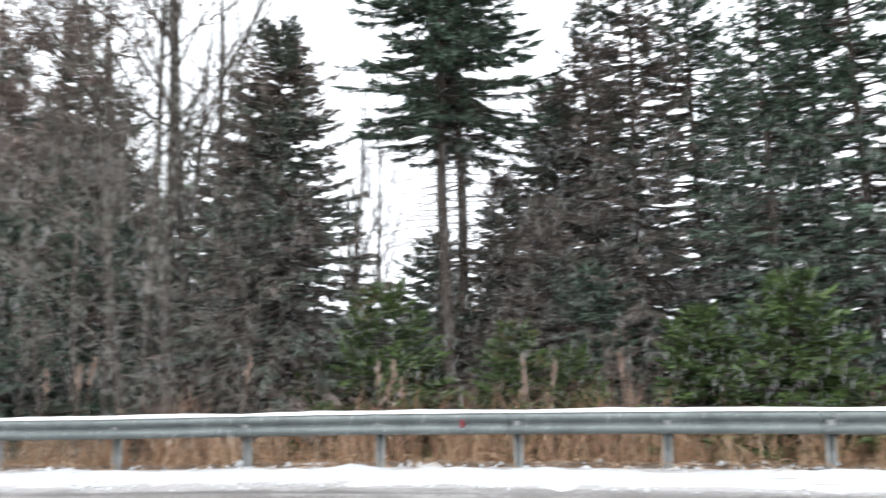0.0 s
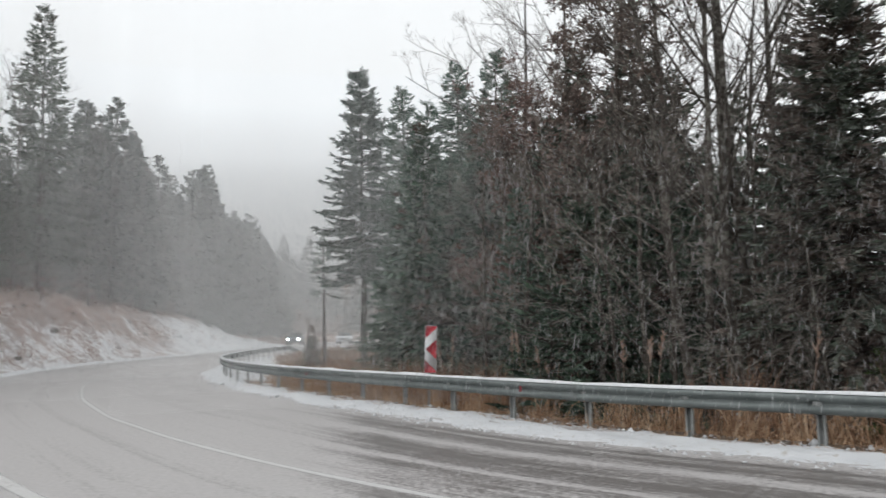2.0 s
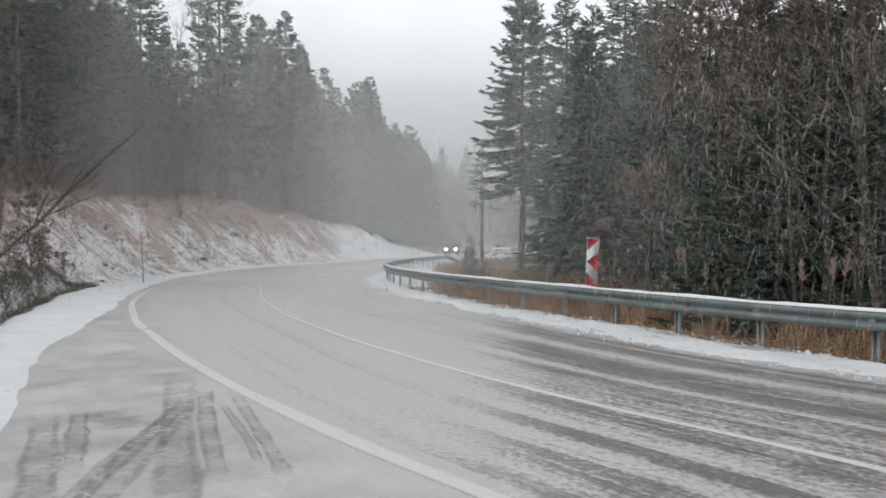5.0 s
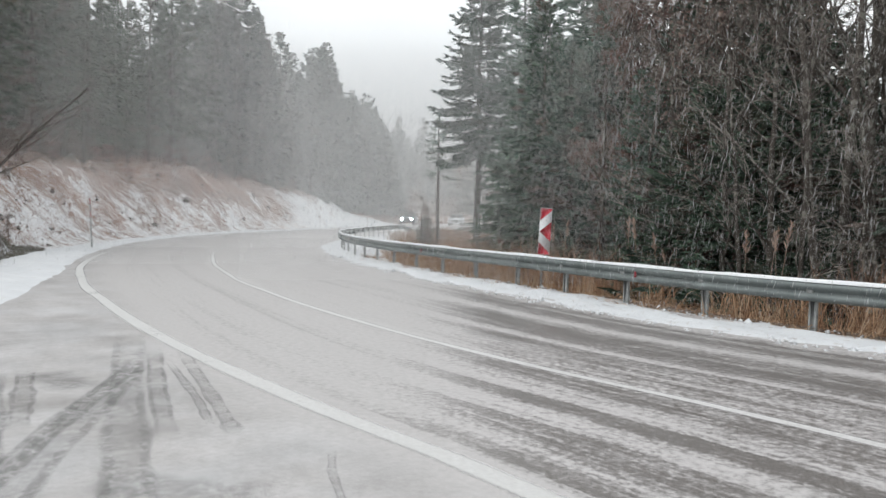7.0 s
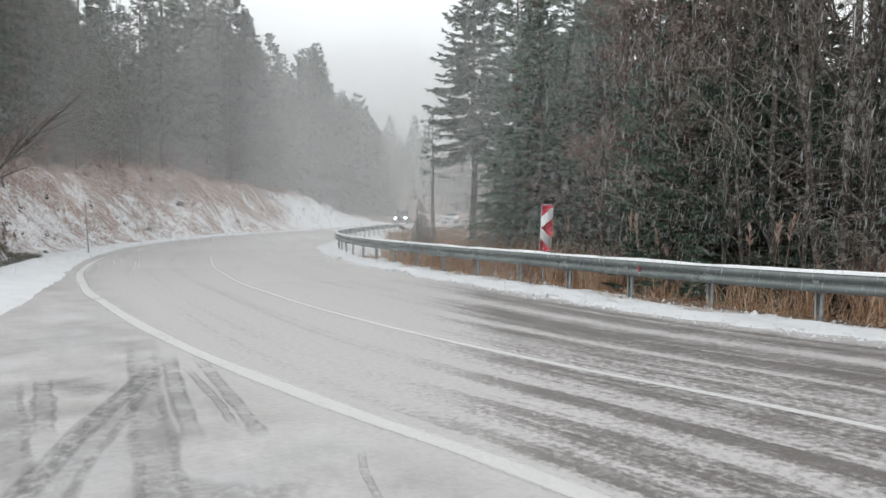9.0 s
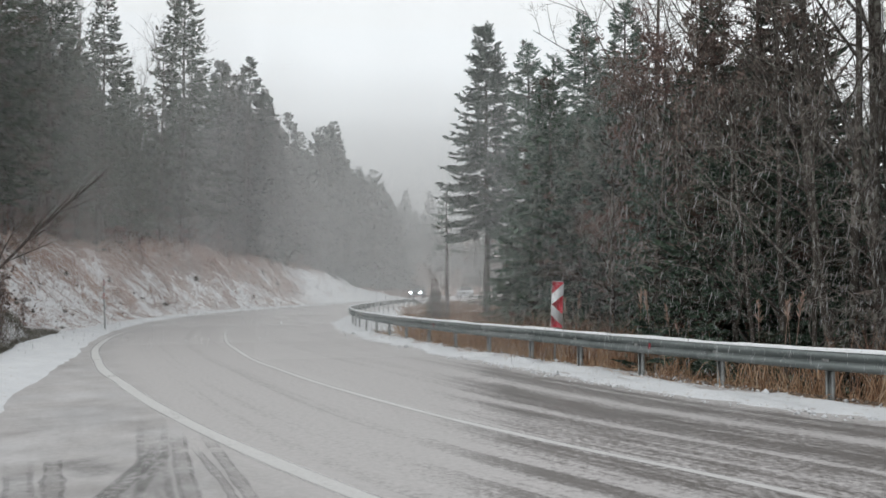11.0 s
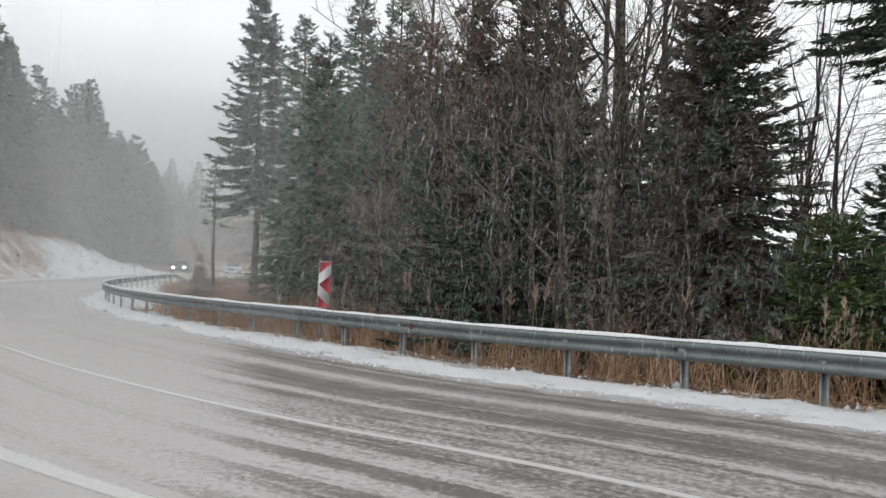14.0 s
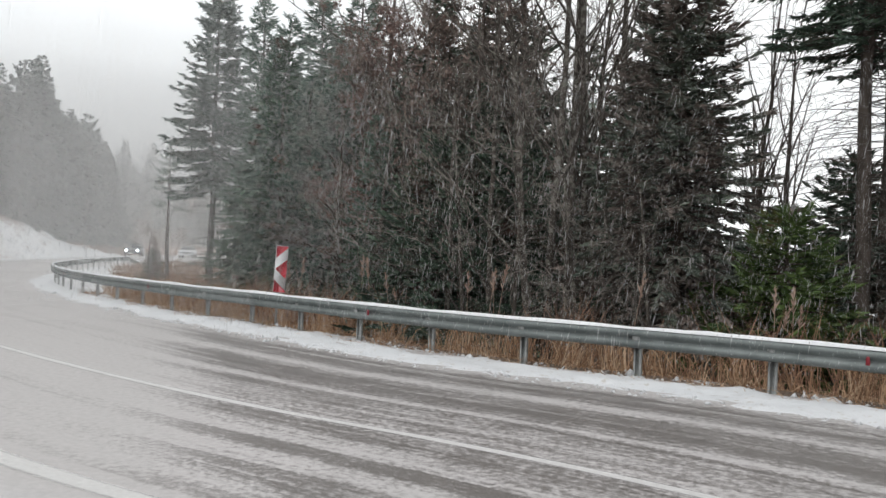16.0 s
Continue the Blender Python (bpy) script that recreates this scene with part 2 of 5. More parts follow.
def mat_road():
    """Wet asphalt under slush that traffic has drawn into long streaks along the road."""
    m = Mat("wet_slushy_asphalt", 0.5, spec=0.45)
    uv = m.n("ShaderNodeUVMap")
    uv.uv_map = "road_sd"
    u, v, _ = m.split(uv.outputs[0])
    p = m.world_pos()
    px, py, _ = m.split(p)

    def streak(su, sv, detail=4, seed=0.0):
        mp = m.n("ShaderNodeMapping")
        mp.inputs["Scale"].default_value = (su, sv, 1)
        mp.inputs["Location"].default_value = (seed, seed * 1.7, seed)
        m.l(uv.outputs[0], mp.inputs["Vector"])
        return m.noise(mp.outputs[0], 1.0, detail, 0.6)

    drift, thin, hair = streak(0.05, 0.3, 2), streak(0.10, 4.5, 4, 9.0), streak(0.22, 17.0, 3, 5.0)
    grit, fleck = m.noise(p, 13, 6, 0.75), m.noise(p, 55, 3, 0.7)
    patch = m.noise(p, 1.6, 4, 0.6)
    asphalt = m.ramp(fleck, [(0.3, (0.095, 0.088, 0.081)), (0.6, (0.178, 0.163, 0.155)), (0.8, (0.33, 0.315, 0.30))])
    slush = m.ramp(grit, [(0.25, (0.355, 0.339, 0.334)), (0.75, (0.505, 0.485, 0.478))])
    # wheel lines and the ridges of slush between them, across the two lanes
    lane = m.math("ADD", v, m.math("MULTIPLY", m.math("SUBTRACT", drift, 0.5), 0.30))
    bands = [(1.30, 0.80), (1.75, 0.50), (1.95, 0.34), (2.10, 0.52), (2.30, 0.32), (2.62, 0.46), (2.92, 0.70), (3.12, 0.52), (3.32, 0.36), (4.05, 0.33), (4.22, 0.55),
             (4.36, 0.68), (4.55, 0.44), (4.95, 0.50), (5.10, 0.60), (5.30, 0.45), (5.60, 0.60), (5.85, 0.50), (6.10, 0.40), (6.38, 0.50), (6.54, 0.70), (6.63, 0.60),
             (6.70, 0.28), (6.93, 0.29), (7.01, 0.62), (7.26, 0.68), (7.42, 0.46), (7.74, 0.38), (7.92, 0.62), (8.12, 0.36), (8.26, 0.38), (8.38, 0.74)]
    laid = m.ramp(m.math("DIVIDE", lane, 10.0), [(d / 10.0, k) for d, k in bands])
    cover = m.math("ADD", laid, m.math("MULTIPLY", m.math("SUBTRACT", thin, 0.5), 0.75))
    cover = m.math("ADD", cover, m.math("MULTIPLY", m.math("SUBTRACT", hair, 0.5), 0.55))
    cover = m.math("ADD", cover, m.math("MULTIPLY", m.math("SUBTRACT", grit, 0.5), 1.35))
    cover = m.math("ADD", cover, m.math("MULTIPLY", m.math("SUBTRACT", patch, 0.5), 0.40))
    # glass haze painted as even slush past a line through the camera; lay-by slush
    glass_haze = m.span(m.math("SUBTRACT", m.math("MULTIPLY", px, -1.0), m.math("MULTIPLY", py, 1.0)), -1.2, 1.4)
    lay = m.span(v, 8.6, 9.4)
    cover = m.math("ADD", cover, m.math("ADD", m.math("MULTIPLY", glass_haze, 0.30), m.math("MULTIPLY", lay, 0.02)))
    f = m.span(cover, 0.30, 0.72)
    f = m.mix(m.math("MULTIPLY", glass_haze, 0.48), f, 0.82)
    f = m.mix(m.math("MULTIPLY", lay, 0.65), f, m.span(m.math("ADD", m.math("MULTIPLY", patch, 0.8), m.math("MULTIPLY", m.noise(p, 0.35, 3), 0.6)), 0.38, 0.92))
    c = m.mix(f, asphalt, slush)
    # the lay-by's thin snow
    white = m.math("MULTIPLY", lay, m.span(m.math("ADD", m.noise(p, 0.9, 4), m.math("MULTIPLY", grit, 0.25)), 0.5, 0.8))
    c = m.mix(m.math("MULTIPLY", white, 0.25), c, (0.56, 0.57, 0.59))
    m.color(c)
    m.rough(m.ramp(f, [(0.0, 0.32), (1.0, 0.62)]))
    m.bump(m.math("ADD", m.math("MULTIPLY", f, 0.8), m.math("MULTIPLY", fleck, 0.4)), 0.3, 0.015)
    return m.m


def mat_line():
    """Worn paint, thin at its edges and partly under slush; v runs across the line."""
    m = Mat("worn_road_paint", 0.6, spec=0.3)
    uv = m.n("ShaderNodeUVMap")
    uv.uv_map = "across"
    _, v, _ = m.split(uv.outputs[0])
    p = m.world_pos()
    n1, n2 = m.noise(p, 0.9, 4), m.noise(p, 16, 5, 0.7)
    off = m.math("MULTIPLY", m.math("ABSOLUTE", m.math("SUBTRACT", v, 0.5)), 2.0)
    off = m.math("ADD", off, m.math("MULTIPLY", m.math("SUBTRACT", n2, 0.5), 0.5))
    left = m.math("MULTIPLY", m.span(off, 0.95, 0.50), m.span(m.math("ADD", m.math("MULTIPLY", n1, 0.8), m.math("MULTIPLY", n2, 0.5)), 0.26, 0.56))
    m.color(m.ramp(n2, [(0.3, (0.53, 0.52, 0.51)), (0.7, (0.65, 0.645, 0.635))]))
    clear, both = m.n("ShaderNodeBsdfTransparent"), m.n("ShaderNodeMixShader")
    m.l(m.math("MULTIPLY", left, 0.85), both.inputs[0])
    m.l(clear.outputs[0], both.inputs[1])
    m.l(m.b.outputs[0], both.inputs[2])
    m.l(both.outputs[0], m.out.inputs[0])
    return m.m


def mat_steel():
    m = Mat("galvanised_steel", 0.55, metal=0.4, spec=0.35)
    p = m.coords("Object")
    n1, n2 = m.noise(p, 3.0, 5, 0.6), m.noise(p, 35, 4)
    c = m.ramp(n1, [(0.3, (0.125, 0.142, 0.140)), (0.7, (0.21, 0.235, 0.230))])
    m.color(m.mix(m.math("MULTIPLY", m.span(n2, 0.55, 0.7), 0.4), c, (0.24, 0.25, 0.245)))
    m.rough(m.ramp(n2, [(0.3, 0.5), (0.7, 0.7)]))
    return m.m


M = {
    "snow": mat_snow(),
    "flake": mat_flake(),
    # for the thread veils that stand in for haze
    "drift": mat_haze(),
    "faded": mat_plain("faded_red_paint", (0.38, 0.22, 0.21), 0.6, 0, 0.1),
    "bent": mat_leaf("weathered_grass", [(0.11, 0.070, 0.055), (0.22, 0.140, 0.108), (0.36, 0.25, 0.20)]),
    "sodden": mat_leaf("sodden_grass", [(0.060, 0.056, 0.044), (0.115, 0.106, 0.084), (0.19, 0.175, 0.145)]),
    "earth": mat_plain("dark_earth", (0.075, 0.060, 0.050), 0.9, 0, 0.4, 8, 0.15, 0.5),
    "verge": mat_snow("verge_snow", 0.65, 0.82),
    "ground": mat_ground(),
    "road": mat_road(),
    "line": mat_line(),
    "steel": mat_steel(),
    "post": mat_plain("weathered_post_steel", (0.30, 0.31, 0.305), 0.6, 0.25, 0.2),
    "red": mat_plain("red_sheeting", (0.50, 0.030, 0.05), 0.45, 0, 0.08),
    "dark_red": mat_plain("dirty_red_plastic", (0.22, 0.015, 0.025), 0.5, 0, 0.15),
    "white": mat_plain("white_sheeting", (0.72, 0.73, 0.74), 0.45, 0, 0.05),
    "fir": mat_needles("fir_needles", (0.027, 0.046, 0.034), (0.070, 0.108, 0.074), (0.10, 0.062, 0.050), 0.1, 0.10),
    "fir_green": mat_needles("young_fir_needles", (0.028, 0.054, 0.018), (0.080, 0.120, 0.038), (0.11, 0.08, 0.04), 0.1, 0.04),
    "fir_brown": mat_needles("browned_fir_needles", (0.042, 0.057, 0.045), (0.092, 0.110, 0.086), (0.140, 0.112, 0.098), 0.55, 0.12, 0.9),
    # the next five are paled in colour to paint in haze with distance
    "fir_dusted_hazed": mat_needles("snow_dusted_hazed_needles", (0.056, 0.098, 0.073), (0.108, 0.170, 0.127), (0.10, 0.08, 0.06), 0.1, 0.03, haze=0.05, thin=0.3),
    "fir_edge": mat_needles("thinly_snowed_hazed_needles", (0.045, 0.068, 0.056), (0.090, 0.125, 0.104), (0.10, 0.08, 0.07), 0.05, 0.03, haze=0.07, thin=0.35),
    "fir_hill": mat_needles("lightly_hazed_needles", (0.040, 0.060, 0.042), (0.085, 0.108, 0.078), (0.12, 0.09, 0.07), 0.15, 0.02, haze=0.04, thin=0.45),
    "fir_far_hazed": mat_needles("hazed_needles", (0.045, 0.060, 0.050), (0.080, 0.098, 0.084), (0.11, 0.10, 0.09), 0.0, 0.0, haze=0.06, thin=0.5),
    "fir_rim_hazed": mat_needles("rim_hazed_needles", (0.048, 0.064, 0.056), (0.085, 0.104, 0.094), (0.13, 0.13, 0.12), 0.0, 0.0, haze=0.08, thin=0.5),
    "bark": mat_bark("conifer_bark", (0.045, 0.037, 0.032), (0.125, 0.105, 0.092)),
    "alder": mat_bark("mottled_grey_bark", (0.036, 0.031, 0.027), (0.105, 0.092, 0.081), 4.0, 0.35),
    "twig": mat_bark("brown_twigs", (0.085, 0.068, 0.060), (0.20, 0.162, 0.145), 3.0),
    "twig_pale": mat_bark("pale_twigs", (0.095, 0.080, 0.071), (0.20, 0.174, 0.158), 3.0, 0.3),
    "twig_lichen": mat_bark("lichen_grey_twigs", (0.17, 0.150, 0.135), (0.34, 0.305, 0.28), 3.0, 0.3),
    "plume": mat_leaf("tan_reed_heads", [(0.20, 0.138, 0.105), (0.33, 0.240, 0.190), (0.46, 0.355, 0.29)]),
    "leaf": mat_leaf("withered_leaves", [(0.085, 0.066, 0.057), (0.155, 0.118, 0.101), (0.25, 0.195, 0.17)]),
    "leaf_red": mat_leaf("withered_red_leaves", [(0.115, 0.074, 0.066), (0.20, 0.128, 0.112), (0.30, 0.205, 0.18)]),
    "leaf_rust": mat_leaf("rust_red_leaves", [(0.11, 0.052, 0.044), (0.20, 0.092, 0.076), (0.29, 0.16, 0.135)]),
    "straw": mat_leaf("dry_straw", [(0.17, 0.096, 0.060), (0.33, 0.198, 0.122), (0.49, 0.325, 0.205), (0.60, 0.46, 0.33)]),
    "meadow": mat_leaf("russet_grass", [(0.11, 0.065, 0.040), (0.21, 0.125, 0.075), (0.31, 0.19, 0.115), (0.38, 0.26, 0.17)]),
    "reed": mat_leaf("reddish_reeds", [(0.17, 0.10, 0.07), (0.31, 0.185, 0.125), (0.43, 0.28, 0.19)]),
}

# ---- mesh helpers ----


class Geo:
    """Collects points and faces of one mesh."""

    def __init__(self):
        self.v, self.f, self.n = [], [], 0

    def add(self, v, f):
        v = np.asarray(v, float).reshape(-1, 3)
        self.v.append(v)
        self.f.append(np.asarray(f, int) + self.n)
        self.n += len(v)

    def quads(self, corners):
        """corners: (count, k, 3), each a loose face of k corners."""
        c = np.asarray(corners, float)
        if len(c):
            self.add(c.reshape(-1, 3), np.arange(len(c) * c.shape[1]).reshape(-1, c.shape[1]))

    def tubes(self, pts, rad, sides=5):
        """pts: (count, n, 3); rad: (count, n)."""
        pts, rad = np.asarray(pts, float), np.asarray(rad, float)
        b, n = rad.shape
        tan = np.gradient(pts, axis=1)
        tan /= np.linalg.norm(tan, axis=2, keepdims=True) + 1e-9
        ref = np.where(np.abs(tan[:, :1, 2:3]) > 0.8, [[[1.0, 0, 0]]], [[[0, 0, 1.0]]])
        a = np.cross(tan, np.broadcast_to(ref, tan.shape))
        a /= np.linalg.norm(a, axis=2, keepdims=True) + 1e-9
        c = np.cross(tan, a)
        ang = np.arange(sides) * 2 * math.pi / sides
        ring = a[:, :, None] * np.cos(ang)[None, None, :, None] + c[:, :, None] * np.sin(ang)[None, None, :, None]
        v = pts[:, :, None] + ring * rad[:, :, None, None]
        idx = np.arange(b * n * sides).reshape(b, n, sides)
        nxt = np.roll(idx, -1, axis=2)
        f = np.stack([idx[:, :-1], nxt[:, :-1], nxt[:, 1:], idx[:, 1:]], -1).reshape(-1, 4)
        self.add(v.reshape(-1, 3), f)

    def box(self, lo, hi):
        (x0, y0, z0), (x1, y1, z1) = lo, hi
        v = [(x0, y0, z0), (x1, y0, z0), (x1, y1, z0), (x0, y1, z0), (x0, y0, z1), (x1, y0, z1), (x1, y1, z1), (x0, y1, z1)]
        self.add(v, [(0, 3, 2, 1), (4, 5, 6, 7), (0, 1, 5, 4), (1, 2, 6, 5), (2, 3, 7, 6), (3, 0, 4, 7)])

    def mesh(self, name, mat, smooth=False):
        me = bpy.data.meshes.new(name)
        v = np.concatenate(self.v) if self.v else np.zeros((0, 3))
        counts = np.concatenate([np.full(len(f), f.shape[1]) for f in self.f])
        me.vertices.add(len(v))
        me.vertices.foreach_set("co", v.astype(np.float32).ravel())
        me.loops.add(int(counts.sum()))
        me.loops.foreach_set("vertex_index", np.concatenate([f.ravel() for f in self.f]).astype(np.int32))
        me.polygons.add(len(counts))
        me.polygons.foreach_set("loop_start", np.r_[0, np.cumsum(counts)[:-1]].astype(np.int32))
        me.materials.append(mat)
        if smooth:
            me.polygons.foreach_set("use_smooth", np.ones(len(me.polygons), bool))
        me.update(calc_edges=True)
        me.validate()
        return me


def part(name, geo, material, parent=None, label="", smooth=False):
    me = geo if isinstance(geo, bpy.types.Mesh) else geo.mesh(name, material, smooth)
    ob = new(name, me)
    if parent is not None:
        ob.parent = parent
    return tagged(ob, label) if label else ob


def kites(base, way, length, width, rng):
    """Slim four-cornered sprays from base along way, turned at random about their own line."""
    rnd = rng.normal(size=way.shape)
    side = np.cross(way, rnd)
    side /= np.linalg.norm(side, axis=1, keepdims=True) + 1e-9
    mid = base + way * (length * 0.45)[:, None]
    w = side * (width * 0.5)[:, None]
    return np.stack([base, mid + w, base + way * length[:, None], mid - w], 1)


def unit(v):
    return v / (np.linalg.norm(v, axis=-1, keepdims=True) + 1e-9)


# ---- the plan: the rail's line, measured along it (s) and across it (d, towards the camera) ----
RAIL = [(80, -26), (45, -6), (24, 4), (12, 8.3), (5.1, 10.6), (3.05, 11.2), (1.1, 11.7), (-0.9, 12.15), (-2.9, 12.45), (-4.8, 12.65),
        (-6.9, 13.05), (-8.9, 13.6), (-11, 14.25), (-13, 14.9), (-15.2, 15.55), (-17, 16.2), (-18.9, 16.9), (-20.7, 17.6), (-23.5, 18.9),
        (-26.5, 20.5), (-30.4, 23.0), (-33.9, 25.7), (-37.8, 29.5), (-42.4, 34.4), (-46, 38.6), (-49, 42.5), (-52, 46.6), (-57, 53.5),
        (-63, 61.5), (-71, 71.5), (-79, 83), (-86, 97), (-92, 115), (-97, 140), (-100, 200)]


def spline(points, step):
    p = np.array(points, float)
    q = np.vstack([2 * p[0] - p[1], p, 2 * p[-1] - p[-2]])
    out = []
    for i in range(1, len(q) - 2):
        t = np.linspace(0, 1, 24, endpoint=False)[:, None]
        a, b, c, d = q[i - 1], q[i], q[i + 1], q[i + 2]
        out.append(0.5 * (2 * b + (c - a) * t + (2 * a - 5 * b + 4 * c - d) * t**2 + (3 * b - a - 3 * c + d) * t**3))
    pts = np.vstack(out + [p[-1:]])
    for _ in range(3):
        pts[1:-1] = (pts[:-2] + 2 * pts[1:-1] + pts[2:]) / 4
    run = np.r_[0, np.cumsum(np.linalg.norm(np.diff(pts, axis=0), axis=1))]
    s = np.arange(0, run[-1], step)
    return s, np.stack([np.interp(s, run, pts[:, 0]), np.interp(s, run, pts[:, 1])], 1)


S, RP = spline(RAIL, 0.25)
TAN = unit(np.gradient(RP, axis=0))
NRM = np.stack([-TAN[:, 1], TAN[:, 0]], 1)
S = S - S[np.argmin(np.abs(RP[:, 0] + 0.9))]


def on_road(s, d, z=0.0):
    s, d = np.broadcast_arrays(np.asarray(s, float), np.asarray(d, float))
    c = np.stack([np.interp(s, S, a) for a in (RP[:, 0], RP[:, 1], NRM[:, 0], NRM[:, 1])], -1)
    return np.stack([c[..., 0] + d * c[..., 2], c[..., 1] + d * c[..., 3], np.broadcast_to(z, s.shape)], -1)


def road_sd(xy):
    """s and d of places."""
    xy = np.asarray(xy, float).reshape(-1, 2)
    out = np.empty((len(xy), 2))
    rp, tn, nm, ss = RP[::2], TAN[::2], NRM[::2], S[::2]
    for a in range(0, len(xy), 20000):
        p = xy[a:a + 20000]
        i = np.argmin(((p[:, None] - rp[None]) ** 2).sum(-1), axis=1)
        o = p - rp[i]
        out[a:a + 20000, 0] = ss[i] + (o * tn[i]).sum(1)
        out[a:a + 20000, 1] = (o * nm[i]).sum(1)
    return out


def smooth01(v):
    v = np.clip(v, 0, 1)
    return v * v * (3 - 2 * v)


def left_edge(s):
    """How far across the paved road and its lay-by reach."""
    return 11.2 - 1.4 * smooth01((s - 7) / 13) + 1.8 * smooth01((s - 24) / 26) + 9.0 * smooth01((4.0 - s) / 6.0)


def terrace_line(s):
    """How far across the low earth step beside the lay-by stands."""
    return np.interp(s, (4, 10, 14, 19, 25, 30), (14.0, 12.8, 12.2, 11.85, 11.8, 11.8))


def wobble(x, y, f, seed=0.0):
    """A cheap smooth relief, about -1 to 1."""
    a = np.sin(x * f * 1.0 + 1.3 * np.sin(y * f * 0.8 + seed) + seed) + np.sin(y * f * 1.15 + 1.1 * np.sin(x * f * 0.9 - seed) + 2 * seed)
    b = np.sin((x + y) * f * 2.1 + seed * 3) * np.sin((x - y) * f * 1.7 - seed)
    return 0.35 * a + 0.3 * b


def height(xy):
    xy = np.asarray(xy, float).reshape(-1, 2)
    s, d = road_sd(xy).T
    x, y = xy.T
    o = d - left_edge(s)
    crest = 0.5 + 4.3 * smooth01((s - 14) / 30) - 1.1 * smooth01((s - 55) / 45) - 2.9 * smooth01((s - 92) / 24)
    crest = crest * (1 + 0.16 * wobble(x, y, 0.16, 1.0))
    bank = crest * smooth01((o - 1.6) / 5.2)
    hill = 0.27 * np.clip(o - 6.0, 0, 45) + 0.10 * np.clip(o - 51, 0, 400)
    step = 0.85 * smooth01((d - terrace_line(s)) / 0.45) * smooth01((26.5 - s) / 4.0) * smooth01((s - 3) / 3)
    lumps = 0.13 * wobble(x, y, 2.1, 4.0) * smooth01((o - 1.8) / 1.5)
    z = np.where(o > 0, np.maximum(bank, step) + lumps + hill + np.clip(o / 4, 0, 1) * (0.10 * wobble(x, y, 1.1) + 0.16 * wobble(x, y, 0.45, 2)), 0)
    r = -d
    back = -0.10 * smooth01((r - 0.3) / 0.8) - 0.75 * smooth01((r - 0.9) / 4.0) + np.clip(r / 6, 0, 1) * 0.10 * wobble(x, y, 0.7)
    back = back + 9.0 * smooth01((r - 45) / 70) * smooth01((x + 30) / 30)
    z = np.where(d < 0, back, z)
    return z - np.where((d > -0.2) & (o < 0.6), 0.07, 0.0)


def gz(x, y):
    return float(height([(x, y)])[0])


def polar(yaw, dist):
    a = radians(yaw)
    return -math.sin(a) * dist, math.cos(a) * dist


# ---- ground ----
def build_ground():
    rings = np.concatenate([np.linspace(0.5, 60, 140), 60 * (2500 / 60) ** (np.arange(1, 70) / 69)])
    ang = np.concatenate([np.radians(np.linspace(-35, 110, 330, endpoint=False)), np.radians(np.linspace(110, 325, 70, endpoint=False))])
    gx, gy = -np.sin(ang)[None] * rings[:, None], np.cos(ang)[None] * rings[:, None]
    v2 = np.vstack([[[0, 0]], np.stack([gx.ravel(), gy.ravel()], 1)])
    v = np.c_[v2, height(v2)]
    k = len(ang)
    i = 1 + np.arange(len(rings) * k).reshape(len(rings), k)
    j = np.roll(i, -1, 1)
    f = np.stack([i[:-1], i[1:], j[1:], j[:-1]], -1).reshape(-1, 4)
    geo = Geo()
    geo.add(v, f)
    geo.f.append(np.stack([np.zeros(k, int), i[0], j[0]], 1))
    me = geo.mesh("ground", M["ground"], True)
    sd = road_sd(v2)
    uv = me.uv_layers.new(name="road_sd")
    loops = np.empty(len(me.loops), int)
    me.loops.foreach_get("vertex_index", loops)
    uv.data.foreach_set("uv", sd[loops].ravel())
    return tagged(part("ground", me, None), "rolling verge and hillside of dead grass, leaf litter and patchy snow", "ground", kind="structure")


def strip(s, d, z, name, mat, label, category):
    """A sheet over the grid of s (n) and d (n, m), with heights z (n, m)."""
    v = on_road(s[:, None], d, z)
    n, k = d.shape
    i = np.arange(n * k).reshape(n, k)
    f = np.stack([i[:-1, :-1], i[1:, :-1], i[1:, 1:], i[:-1, 1:]], -1).reshape(-1, 4)
    geo = Geo()
    geo.add(v.reshape(-1, 3), f)
    me = geo.mesh(name, mat, True)
    uv = me.uv_layers.new(name="road_sd")
    loops = np.empty(len(me.loops), int)
    me.loops.foreach_get("vertex_index", loops)
    sd = np.stack([np.broadcast_to(s[:, None], d.shape), d], -1).reshape(-1, 2)
    uv.data.foreach_set("uv", sd[loops].ravel())
    return tagged(part(name, me, None), label, category, kind="structure")


build_ground()
rs = np.arange(-40, 190, 0.4)
across = np.linspace(0, 1, 40)[None]
rd = 0.1 + (left_edge(rs)[:, None] + 0.5 - 0.1) * across
strip(rs, rd, np.zeros(rd.shape), "road", M["road"], "wet asphalt road streaked with grey slush and tyre marks", "road")


def line_strip(name, mid, width, label):
    s = np.arange(-40, 150, 0.3)
    w = width * 1.45 * (1 + 0.10 * np.sin(s * 1.7) * np.sin(s * 0.31))
    d = mid(s)[:, None] + w[:, None] * np.linspace(-0.5, 0.5, 5)[None]
    ob = strip(s, d, np.full(d.shape, 0.004), name, M["line"], label, "road marking")
    uv = ob.data.uv_layers.new(name="across")
    loops = np.empty(len(ob.data.loops), int)
    ob.data.loops.foreach_get("vertex_index", loops)
    flat = np.stack(np.broadcast_arrays(s[:, None], np.linspace(0, 1, 5)[None]), -1).reshape(-1, 2)
    uv.data.foreach_set("uv", flat[loops].ravel())


